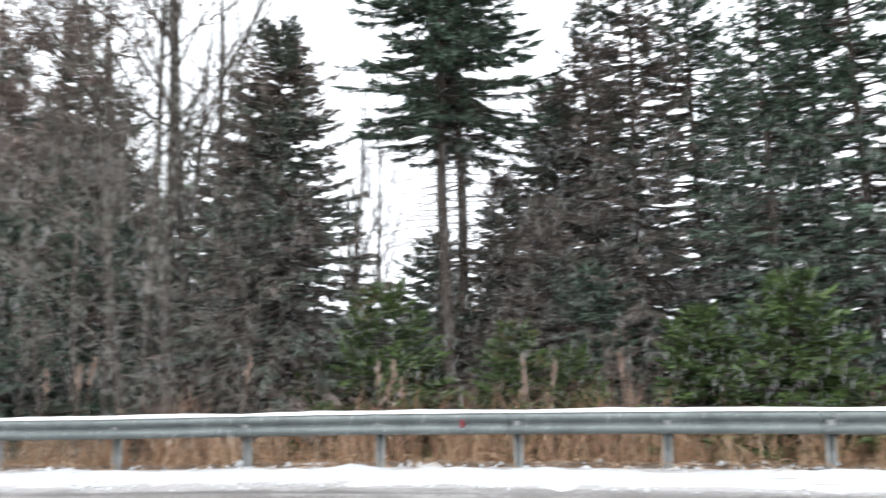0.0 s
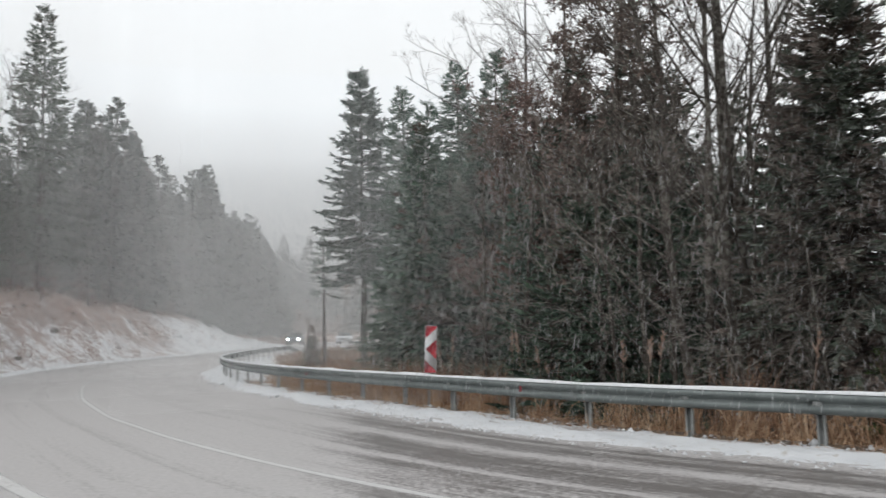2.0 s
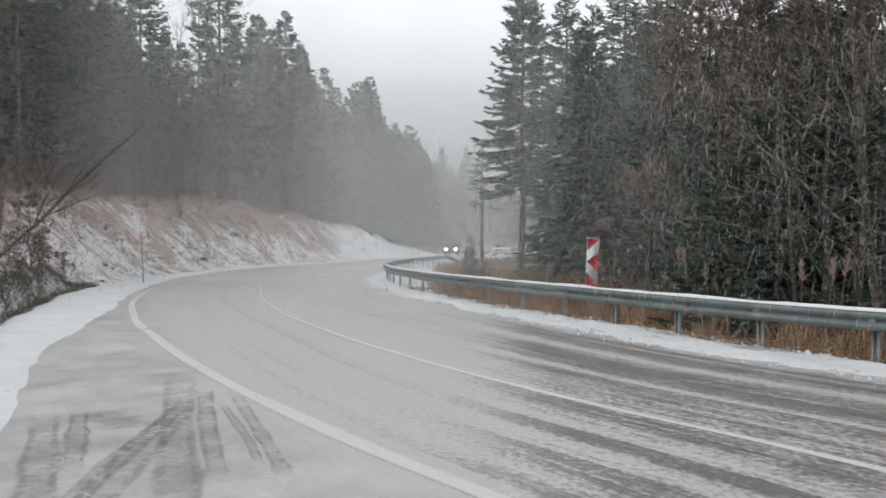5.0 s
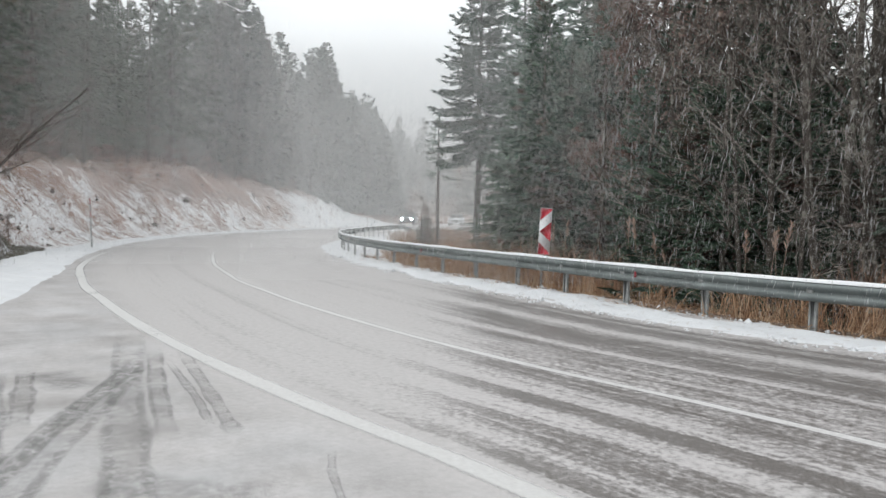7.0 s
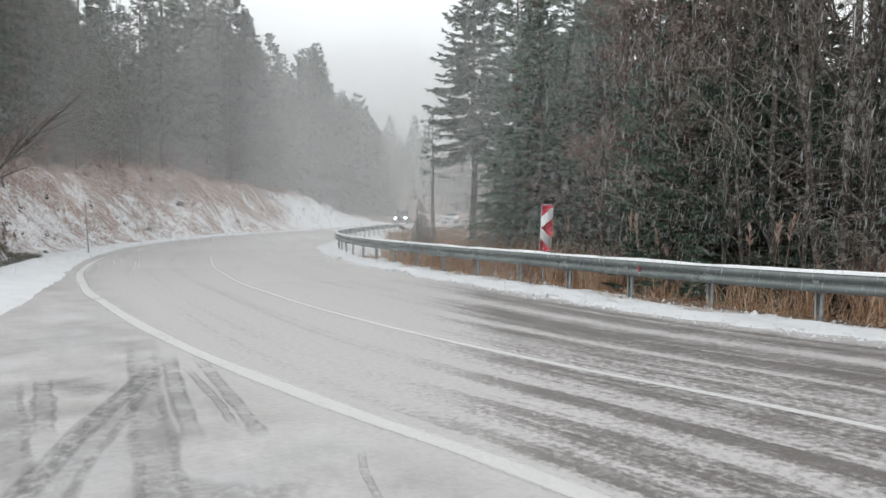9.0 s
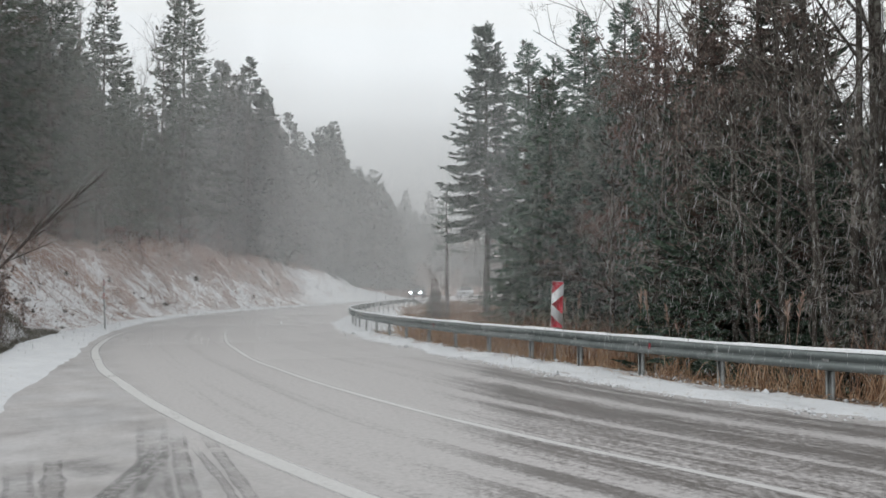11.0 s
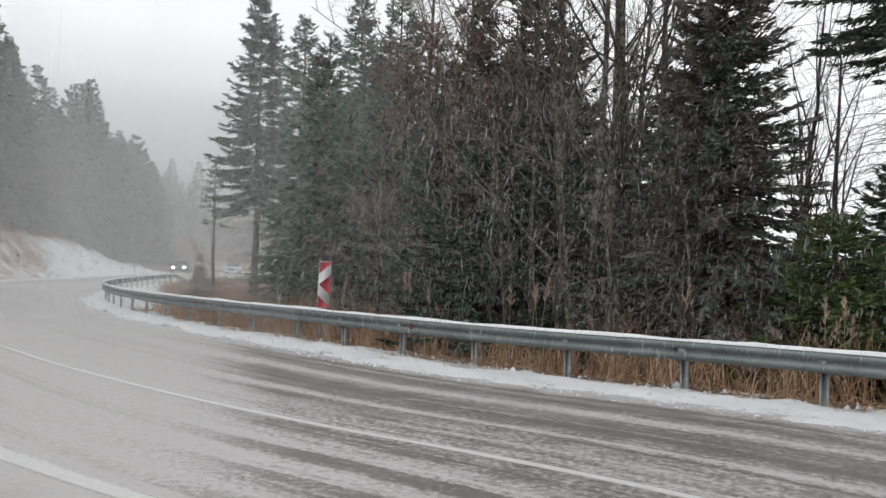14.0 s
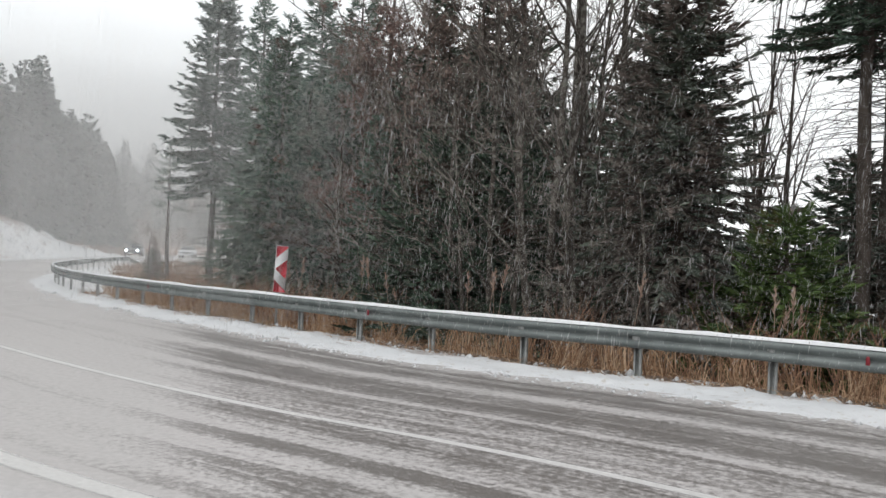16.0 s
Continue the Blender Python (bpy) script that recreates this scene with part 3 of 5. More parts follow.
EDGE_S, EDGE_D = (-40, 3, 5, 6.5, 8.5, 12.3, 18.5, 30), (8.56, 8.57, 8.64, 8.78, 8.98, 9.26, 9.46, 9.5)
CENTRE_S, CENTRE_D = (-40, -2, 4, 6, 8, 11, 13, 15, 17, 21, 24, 40), (5.5, 5.64, 5.68, 5.74, 5.86, 5.99, 5.97, 5.92, 5.83, 5.64, 5.5, 5.4)


def eased(s, at, values):
    """Values along the road with the corners rounded off."""
    return sum(np.interp(s + k, at, values) for k in (-1.2, -0.6, 0, 0.6, 1.2)) / 5


line_strip("edge_line", lambda s: eased(s, EDGE_S, EDGE_D), 0.20, "worn white edge line painted along the slushy road")
line_strip("centre_line", lambda s: eased(s, CENTRE_S, CENTRE_D), 0.13, "faint worn white centre line on the slushy road")


def snow_ridge(name, s, inner, outer, top, label, seed, ragged=1.0):
    rng = np.random.default_rng(seed)
    k = 15
    t = np.linspace(0, 1, k)[None]
    rag_i = np.interp(s, s[::3], rng.normal(0, 0.10, len(s[::3]))) + 0.10 * np.sin(s * 0.7 + seed)
    rag_o = np.interp(s, s[::2], rng.normal(0, 0.10, len(s[::2]))) + 0.12 * np.sin(s * 0.9 - seed)
    rag_o = rag_o + 0.22 * np.clip(rng.normal(-0.4, 0.7, len(s)), 0, 1.5) * np.sin(s * 2.9) ** 2
    rag_i = rag_i - 0.25 * np.clip(rng.normal(-0.2, 0.7, len(s)), 0, 1.5) + 0.14 * np.sin(s * 1.9 + 2 * np.sin(s * 0.37)) ** 3
    a, b = (inner + rag_i * (0.12 if name == "snow_bank" else 1.0))[:, None], (outer + rag_o * ragged)[:, None]
    d = a + (b - a) * t
    xy = on_road(s[:, None], d)[..., :2].reshape(-1, 2)
    base = np.maximum(height(xy).reshape(d.shape), -0.02)
    lumps = rng.uniform(0.1, 1.25, d.shape)
    lumps[1:-1] = (lumps[:-2] + 4 * lumps[1:-1] + lumps[2:]) / 6
    lumps = lumps if name == "snow_verge" else 0.45 + 0.5 * lumps
    lumps = lumps * (1 + (0.5 if name == "snow_verge" else 0.2) * np.sin(s * 2.1 + 3 * np.sin(s * 0.6))[:, None] * np.sin(7 * t + s[:, None]))
    z = base - 0.03 + (top * lumps + 0.03) * np.sin(np.pi * np.clip(t * 0.97 + 0.015, 0, 1)) ** 0.6
    strip(s, d, z, name, M["verge"], label, "snow")


vs = np.arange(-30, 95, 0.22)
near_end = smooth01((12 - vs) / 10)
snow_ridge("snow_verge", vs, -0.30 + 0.42 * near_end, 1.55 - 0.40 * smooth01((vs - 8) / 14) + 0.25 * smooth01((-6 - vs) / 6), 0.09,
           "ploughed ridge of white snow along the guard rail", 4, 0.8)
ls = np.arange(1.8, 150, 0.3)
fe = left_edge(np.maximum(ls, 10.0)) + 0.9 * smooth01((10.0 - ls) / 4.0)
snow_ridge("snow_bank", ls, left_edge(np.maximum(ls, 10.0)) - 0.08 + 0.60 * smooth01((6.8 - ls) / 3.5), fe + 1.35 + 1.0 * smooth01((ls - 9) / 10) - 0.9 * smooth01((ls - 26) / 12), 0.12,
           "strip of white snow at the foot of the grassy bank", 7, 1.0)



def crumbs(name, s, d, size, mat, label, category, seed):
    """Clods strewn along a line: squashed eight-sided lumps."""
    rng = np.random.default_rng(seed)
    n = len(s)
    c = on_road(s, d, 0.0)
    c[:, 2] = np.maximum(height(c[:, :2]), -0.02) + 0.02
    dirs = np.array([(1, 0, 0), (0, 1, 0), (-1, 0, 0), (0, -1, 0), (0, 0, 0.8), (0, 0, -0.5)])
    v = c[:, None] + dirs[None] * size[:, None, None] * rng.uniform(0.6, 1.4, (n, 6, 1)) + rng.normal(0, 0.15, (n, 6, 3)) * size[:, None, None]
    tri = np.array([(0, 1, 4), (1, 2, 4), (2, 3, 4), (3, 0, 4), (1, 0, 5), (2, 1, 5), (3, 2, 5), (0, 3, 5)])
    g = Geo()
    g.add(v.reshape(-1, 3), (np.arange(n)[:, None, None] * 6 + tri[None]).reshape(-1, 3))
    tagged(part(name, g, M[mat]), label, category, kind="stuff")


cr = np.random.default_rng(41)
k = 1500
es = cr.uniform(-16, 26, k)
crumbs("snow_clods", es, np.where(cr.uniform(size=k) < 0.4, cr.normal(0.05, 0.22, k), 1.45 - 0.40 * smooth01((es - 8) / 14) + cr.normal(0, 0.16, k)), 0.012 + cr.gamma(2.0, 0.010, k),
       "verge", "small clods of snow thrown along the edge of the verge", "snow", 42)
k = 260
es = 12 + 66 * cr.uniform(0, 1, k) ** 1.2
crumbs("earth_clods", es, left_edge(es) + 2.2 + cr.gamma(2.6, 1.3, k), 0.04 + cr.gamma(2.0, 0.035, k), "earth", "dark clods of earth and stones showing through the snow", "stones", 43)

# ---- guard rail ----
RAIL_END = float(road_sd([(-52, 46.6)])[0, 0])
W_FRONT = [(0.095, 0.452), (0.125, 0.462), (0.175, 0.500), (0.182, 0.530), (0.172, 0.556), (0.112, 0.592), (0.104, 0.607), (0.112, 0.622),
           (0.172, 0.658), (0.182, 0.684), (0.175, 0.714), (0.125, 0.752), (0.095, 0.762)]
W_PROFILE = W_FRONT + [(d - 0.012, z) for d, z in reversed(W_FRONT)]


def beam_geo(s0, s1):
    """One length of corrugated beam, lapping over the next."""
    s = np.linspace(s0 - 0.12, s1 + 0.12, 10)
    prof = np.array(W_PROFILE)
    lap = np.linspace(0, 0.008, 10)[:, None]
    v = on_road(s[:, None], prof[None, :, 0] + lap, prof[None, :, 1])
    k = len(prof)
    i = np.arange(10 * k).reshape(10, k)
    j = np.roll(i, -1, 1)
    geo = Geo()
    geo.add(v.reshape(-1, 3), np.stack([i[:-1], j[:-1], j[1:], i[1:]], -1).reshape(-1, 4))
    h = k // 2
    for row, flip in ((i[0], 1), (i[-1], -1)):
        geo.f.append(np.array([[row[a], row[a + 1], row[k - 2 - a], row[k - 1 - a]][::flip] for a in range(h - 1)]))
    return geo


def post_geo():
    """An open C-shaped steel post, web towards +x."""
    c = [(-0.06, -0.03), (0.06, -0.03), (0.06, 0.035), (0.03, 0.035), (0.03, 0.027), (0.052, 0.027), (0.052, -0.022), (-0.052, -0.022),
         (-0.052, 0.027), (-0.03, 0.027), (-0.03, 0.035), (-0.06, 0.035)]
    k = len(c)
    v = [(x, y, z) for z in (-0.45, 0.74) for x, y in c]
    geo = Geo()
    geo.add(v, [(i, (i + 1) % k, k + (i + 1) % k, k + i) for i in range(k)])
    cap = [(0, 1, 6, 7), (1, 2, 5, 6), (2, 3, 4, 5), (0, 7, 8, 11), (8, 9, 10, 11)]
    geo.f.append(np.array([[k + a for a in q] for q in cap]))
    return geo


def guard_rail():
    rail = tagged(new("guard_rail"), "galvanised steel guard rail on posts, dusted with snow", "guard rail")
    post_mesh = post_geo().mesh("post", M["post"])
    block = Geo()
    block.box((-0.05, -0.03, 0.49), (0.05, 0.14, 0.72))
    block_mesh = block.mesh("spacer", M["post"])
    bolt = Geo()
    bolt.tubes([[(0, 0, 0), (0, 0.012, 0), (0, 0.016, 0)]], [[0.018, 0.016, 0.001]], 8)
    bolt_mesh = bolt.mesh("bolt", M["steel"])
    rng = np.random.default_rng(11)
    posts = np.arange(-30, RAIL_END - 0.5, 2.0)
    for a in np.arange(-30, RAIL_END - 4.1, 4.0):
        part("beam", beam_geo(a, a + 4.0), M["steel"], rail, smooth=False)
    # the last length turns down into the ground
    s = np.linspace(posts[-1] - 1, RAIL_END + 2.5, 12)
    prof = np.array(W_PROFILE)
    drop = smooth01((s - s[0]) / 5.0)[:, None] * 0.45
    v = on_road(s[:, None], prof[None, :, 0] + 0 * drop, prof[None, :, 1] - drop)
    i = np.arange(12 * len(prof)).reshape(12, -1)
    j = np.roll(i, -1, 1)
    geo = Geo()
    geo.add(v.reshape(-1, 3), np.stack([i[:-1], j[:-1], j[1:], i[1:]], -1).reshape(-1, 4))
    part("end_beam", geo, M["steel"], rail, "sloping end length of the rail")
    for s in posts:
        t = on_road(s, 0)
        nx, ny = np.interp(s, S, NRM[:, 0]), np.interp(s, S, NRM[:, 1])
        turn = math.degrees(math.atan2(ny, nx)) - 90
        m = pose(t[0], t[1], 0, rng.normal(0, 0.8), rng.normal(0, 0.8), turn)
        p = part("post", post_mesh, None, rail)
        p.matrix_world = m
        b = part("spacer", block_mesh, None, rail)
        b.matrix_world = m
        o = part("bolt", bolt_mesh, None, rail)
        o.matrix_world = m @ pose(0, 0.108, 0.607)
    refl = Geo()
    refl.add([(-0.045, -0.006, -0.085), (0.045, -0.006, -0.085), (0.03, -0.006, 0.085), (-0.03, -0.006, 0.085),
              (-0.036, 0.014, -0.075), (0.036, 0.014, -0.075), (0.022, 0.014, 0.075), (-0.022, 0.014, 0.075)],
             [(4, 5, 6, 7), (0, 1, 5, 4), (1, 2, 6, 5), (2, 3, 7, 6), (3, 0, 4, 7)])
    refl_mesh = refl.mesh("reflector", M["dark_red"])
    for x, y in REFLECTORS:
        s = float(road_sd([(x, y)])[0, 0])
        t = on_road(s, 0.165)
        nx, ny = np.interp(s, S, NRM[:, 0]), np.interp(s, S, NRM[:, 1])
        r = part("reflector", refl_mesh, None, rail, "small red reflector")
        r.matrix_world = pose(t[0], t[1], 0.607, 0, 0, math.degrees(math.atan2(ny, nx)) - 90) @ Matrix.Diagonal((0.7, 1, 0.75, 1))
    # snow lying along the top edge
    s = np.arange(-30, RAIL_END - 1, 0.3)
    prof = np.array([(0.075, 0.750), (0.070, 0.775), (0.095, 0.796), (0.125, 0.798), (0.150, 0.780), (0.158, 0.748)])
    up = 1 + 0.25 * np.sin(s * 2.3) * np.sin(s * 0.7) + rng.normal(0, 0.08, len(s))
    z = 0.748 + (prof[None, :, 1] - 0.748) * up[:, None]
    v = on_road(s[:, None], prof[None, :, 0] + rng.normal(0, 0.003, (len(s), 6)), z)
    i = np.arange(len(s) * 6).reshape(-1, 6)
    geo = Geo()
    geo.add(v.reshape(-1, 3), np.stack([i[:-1, :-1], i[:-1, 1:], i[1:, 1:], i[1:, :-1]], -1).reshape(-1, 4))
    tagged(part("snow_cap", geo, M["snow"], smooth=True), "thin line of snow lying along the guard rail", "snow", kind="structure")


REFLECTORS = [(0.35, 11.8), (-8.3, 13.4), (-17.5, 16.4), (-26.0, 20.2)]
guard_rail()


# ---- chevron marker and poles ----
def chevron_marker():
    x, y = polar(38.65, 19.25)
    sign = tagged(new("chevron_marker"), "red and white chevron marker board on a steel post", "road sign")
    w, h, z0 = 0.30, 1.12, 0.78
    panel = Geo()
    panel.box((-w / 2, -0.012, z0), (w / 2, 0.0, z0 + h))
    part("board", panel, M["white"], sign, "white reflective board")

    def red(poly):
        geo = Geo()
        front = [(w / 2 - px * w, 0.004, z0 + pz * h) for px, pz in poly]
        rear = [(w / 2 - px * w, 0.0005, z0 + pz * h) for px, pz in poly]
        k = len(poly)
        geo.add(front + rear, [[i, (i + 1) % k, k + (i + 1) % k, k + i] for i in range(k)])
        geo.f.append(np.array([list(range(k))]))
        part("stripe", geo, M["red"], sign, "red stripe")

    red([(0.02, 0.99), (0.98, 0.99), (0.98, 0.955), (0.02, 0.73)])
    red([(0.04, 0.50), (0.98, 0.29), (0.98, 0.71)])
    red([(0.02, 0.27), (0.02, 0.01), (0.98, 0.01), (0.98, 0.045)])
    post = Geo()
    post.tubes([[(0, -0.045, -1.2), (0, -0.045, z0 + h - 0.05)]], [[0.03, 0.03]], 10)
    part("post", post, M["post"], sign, "grey steel post")
    for z in (z0 + 0.2, z0 + h - 0.2):
        clamp = Geo()
        clamp.box((-0.05, -0.08, z), (0.05, -0.0125, z + 0.04))
        part("clamp", clamp, M["post"], sign)
    sign.matrix_world = pose(x, y, -0.02, 0, -3.0, 180 + 38 + 22)


def marker_pole(yaw, dist, h, label, plate=False):
    x, y = polar(yaw, dist)
    pole = tagged(new("marker_pole"), label, "pole")
    g = Geo()
    g.tubes([[(0, 0, -0.3), (0, 0, h)]], [[0.035, 0.03]], 8)
    part("shaft", g, M["post"], pole)
    for z in ((h - 0.3, h - 0.05), (h - 0.85, h - 0.6)):
        b = Geo()
        b.tubes([[(0, 0, z[0]), (0, 0, z[1])]], [[0.038, 0.037]], 8)
        part("band", b, M["faded"], pole, "faded red band")
    if plate:
        p = Geo()
        p.box((-0.2, -0.02, h - 0.35), (0.2, 0.02, h + 0.05))
        part("plate", p, M["post"], pole, "small grey plate")
    pole.matrix_world = pose(x, y, gz(x, y), 1, 2, -yaw)


chevron_marker()
marker_pole(69.4, 37.0, 2.2, "thin banded snow pole beside the road")
marker_pole(51.15, 101.0, 1.9, "thin roadside pole with a small plate", True)


# ---- trees ----
def fir_geo(rng, h, clear, radius, gap=0.34, per=7, twig=0.34, step=0.16, droop=0.35, r0=0.14, lean=0.0, fine=2, fat=0.2, ragged=0.3, stems=True, point=0.8):
    """Trunk and crown of a conifer: whorls of drooping boughs, each with sprays along both sides."""
    trunk = Geo()
    zz = np.linspace(-0.4, h, 14)
    tp = np.stack([lean * (zz / h) ** 2 + 0.03 * np.sin(zz * 1.1 + rng.uniform(0, 6)), 0.03 * np.sin(zz * 0.9 + rng.uniform(0, 6)), zz], 1)
    trunk.tubes([tp], [np.clip(r0 * (1 - zz / h) ** 0.85 + 0.008 + 0.05 * r0 * np.exp(-zz * 3), 0.006, 1)], 8)

    def axis(z):
        return np.stack([np.interp(z, zz, tp[:, 0]), np.interp(z, zz, tp[:, 1]), z], -1)

    crown = Geo()
    zw = np.arange(clear, h - 0.15, gap)
    z = np.repeat(zw, per) + rng.normal(0, gap * 0.3, len(zw) * per)
    z = np.clip(z[rng.uniform(size=len(z)) > 0.12], 0.15, h - 0.1)
    u = np.clip((z - clear) / max(0.1, h - clear), 0, 1)
    az = rng.uniform(0, 2 * math.pi, len(z))
    length = radius * (0.05 + 0.95 * (1 - u) ** point) * rng.uniform(1 - ragged, 1 + 0.4 * ragged, len(z)) * (0.75 + 0.25 * smooth01(u / 0.12))
    el = -0.14 + 0.50 * u**2.0 + 0.35 * u**12 + rng.normal(0, 0.11, len(z))
    base = axis(z)
    out = np.stack([np.cos(az), np.sin(az), 0 * az], 1)

    def at(i, t):
        ll = length[i]
        rise = ll * (np.sin(el[i]) * t - droop * (1 - u[i]) * t**2 * 0.9 + 0.22 * t**3)
        return base[i] + out[i] * (ll * t * np.cos(el[i] * 0.7))[:, None] + np.stack([0 * t, 0 * t, rise], 1)

    n = len(z)
    ids = np.arange(n)
    pts = np.stack([at(ids, np.full(n, t)) for t in (0, 0.35, 0.7, 1.0)], 1)
    rad = (0.010 + 0.013 * length)[:, None] * np.array([1.0, 0.7, 0.4, 0.12])[None]
    if stems:
        trunk.tubes(pts[:, [0, 2, 3]] if h > 6 else pts, rad[:, [0, 2, 3]] if h > 6 else rad, 3)
    else:
        crown.quads(kites(pts[:, 0], unit(pts[:, 3] - pts[:, 0]), length, 0.05 + 0 * length, rng))
    cnt = np.maximum(2, (length / step).astype(int))
    bi = np.repeat(ids, cnt)
    t = rng.uniform(0.14, 1.0, len(bi)) ** 0.85
    p, q = at(bi, t), at(bi, np.minimum(t + 0.06, 1.06))
    tan = unit(q - p)
    side = unit(np.cross(tan, [0, 0, 1.0]))
    for k in range(fine):
        for sg in (-1, 1):
            way = unit(tan * rng.uniform(0.35, 1.1, (len(bi), 1)) + side * sg * rng.uniform(0.3, 1.0, (len(bi), 1)) + np.c_[0 * t, 0 * t, rng.normal(-0.16, 0.22, len(bi))])
            ln = np.minimum(twig * rng.uniform(0.55, 1.25, len(bi)) * (1.15 - 0.55 * t), 0.07 + length[bi] * 0.65)
            crown.quads(kites(p + rng.normal(0, 0.02, p.shape), way, ln, ln * fat * rng.uniform(0.7, 1.5, len(bi)), rng))
    tip, tt = at(ids, np.full(n, 0.85)), at(ids, np.ones(n))
    crown.quads(kites(tip, unit(tt - tip), 0.12 + 0.2 * length, 0.05 + 0.03 * length, rng))
    top = axis(np.full(10, h - 0.35))
    crown.quads(kites(top, unit(np.c_[rng.normal(0, 0.35, (10, 2)), np.ones(10)]), np.full(10, 0.42), np.full(10, 0.07), rng))
    return trunk, crown


def dead_boughs(geo, rng, z0, z1, count, length, r=0.012):
    z = rng.uniform(z0, z1, count)
    az = rng.uniform(0, 2 * math.pi, count)
    ln = length * rng.uniform(0.4, 1.1, count)
    out = np.stack([np.cos(az), np.sin(az), 0 * az], 1)
    t = np.array([0, 0.4, 0.75, 1.0])
    p = np.stack([np.zeros(count), np.zeros(count), z], 1)[:, None] + out[:, None] * (ln[:, None] * t)[..., None]
    p[..., 2] += ln[:, None] * (0.12 * t - 0.30 * t**2) + rng.normal(0, 0.02, (count, 4))
    geo.tubes(p, r * np.array([1, 0.75, 0.5, 0.2])[None] * np.ones((count, 1)), 3)
    i = np.repeat(np.arange(count), 5)
    tt = rng.uniform(0.3, 1, len(i))
    b = p[i, 0] + (p[i, 3] - p[i, 0]) * tt[:, None]
    way = unit(out[i] * 0.6 + rng.normal(0, 0.5, (len(i), 3)))
    geo.quads(kites(b, way, rng.uniform(0.15, 0.5, len(i)), np.full(len(i), 0.012), rng))


def grow(rng, parents, plen, k, lo, hi, spread, ratio, up, n=4, wander=0.08):
    """k children along each parent line (count, m, 3). Returns their lines, lengths and places along the parent."""
    b, m, _ = parents.shape
    i = np.repeat(np.arange(b), k)
    t = rng.uniform(lo, hi, len(i))
    f = t * (m - 1)
    a = np.clip(f.astype(int), 0, m - 2)
    w = (f - a)[:, None]
    base = parents[i, a] * (1 - w) + parents[i, a + 1] * w
    tan = unit(parents[i, a + 1] - parents[i, a])
    rnd = unit(np.cross(tan, rng.normal(size=tan.shape)))
    way = unit(tan * rng.uniform(0.5, 1.0, (len(i), 1)) + rnd * spread * rng.uniform(0.6, 1.3, (len(i), 1)) + [0, 0, up])
    ln = plen[i] * ratio * (1.15 - 0.6 * t) * rng.uniform(0.55, 1.25, len(i))
    pts = [base]
    for _ in range(n - 1):
        way = unit(way + rng.normal(0, wander, way.shape) + [0, 0, up * 0.22])
        pts.append(pts[-1] + way * (ln / (n - 1))[:, None])
    return np.stack(pts, 1), ln, t


def bare_geo(rng, h, r0, prim=13, first=0.3, lean=(0, 0), spread=0.75, twigs=5, leaves=0, leaf=0.06, second=5, third=4, up=0.25, wander=0.06):
    """A leafless broad-leaved tree: trunk, three orders of branches, fine twigs; optional withered leaves."""
    z = np.linspace(0, 1, 12)
    tp = np.stack([lean[0] * z**1.4 + np.cumsum(rng.normal(0, 0.03, 12)), lean[1] * z**1.4 + np.cumsum(rng.normal(0, 0.03, 12)), -0.4 + z * (h + 0.4)], 1)
    tr = r0 * (1 - z) ** 0.75 + 0.012
    trunk, crown, leafs = Geo(), Geo(), Geo()
    trunk.tubes([tp], [tr], 9)
    p1, l1, t1 = grow(rng, tp[None], np.array([h]), prim, first, 0.98, spread, 0.36, up, 6, wander)
    r1 = np.interp(t1, z, tr) * 0.45
    trunk.tubes(p1, r1[:, None] * np.linspace(1, 0.15, 6)[None] + 0.004, 5)
    p2, l2, t2 = grow(rng, p1, l1, second, 0.25, 1.0, 0.8, 0.5, up * 0.6, 4, wander * 1.6)
    crown.tubes(p2, (0.004 + 0.007 * l2)[:, None] * np.linspace(1, 0.3, 4)[None], 3)
    p3, l3, t3 = grow(rng, p2, l2, third, 0.2, 1.0, 0.8, 0.6, up * 0.4, 3, wander * 2)
    crown.tubes(p3, (0.0035 + 0.003 * l3)[:, None] * np.linspace(1, 0.4, 3)[None], 3)
    p4, l4, t4 = grow(rng, p3, l3, twigs, 0.2, 1.0, 0.8, 0.7, 0.1, 2, 0.05)
    crown.quads(kites(p4[:, 0], unit(p4[:, 1] - p4[:, 0]), np.maximum(l4, 0.12), np.full(len(l4), 0.009), rng))
    if leaves:
        i = rng.integers(0, len(p4), leaves)
        b = p4[i, 0] + (p4[i, 1] - p4[i, 0]) * rng.uniform(0, 1.2, (leaves, 1)) + rng.normal(0, 0.05, (leaves, 3))
        way = unit(rng.normal(size=(leaves, 3)) + [0, 0, -0.7])
        leafs.quads(kites(b, way, leaf * rng.uniform(0.6, 1.5, leaves), leaf * 0.6 * rng.uniform(0.6, 1.3, leaves), rng))
    return trunk, crown, leafs


def tree(name, label, category, parts):
    """Hidden-free prototype: an Empty with its part meshes."""
    ob = tagged(new(name), label, category)
    KINDS.append(ob)
    for pn, geo, mat, pl in parts:
        if geo.n:
            part(pn, geo, mat, ob, pl, smooth=(pn == "trunk"))
    return ob


PLACED = {}
KINDS = []


def plant(proto, x, y, size=1.0, turn=0.0, tilt=(0.0, 0.0), sink=0.05, group="", z=None):
    """The first planting moves the prototype itself, later ones are copies that share its meshes."""
    base = gz(x, y) if z is None else z
    m = pose(x, y, base - sink, tilt[0], tilt[1], turn) @ Matrix.Diagonal((size, size, size, 1))
    if proto.name not in PLACED:
        PLACED[proto.name] = True
        proto.matrix_world = m
        ob = proto
    else:
        ob = copy_thing(proto, m)
        ob.matrix_basis = m
    if group:
        tagged(ob, group=group)
    return ob


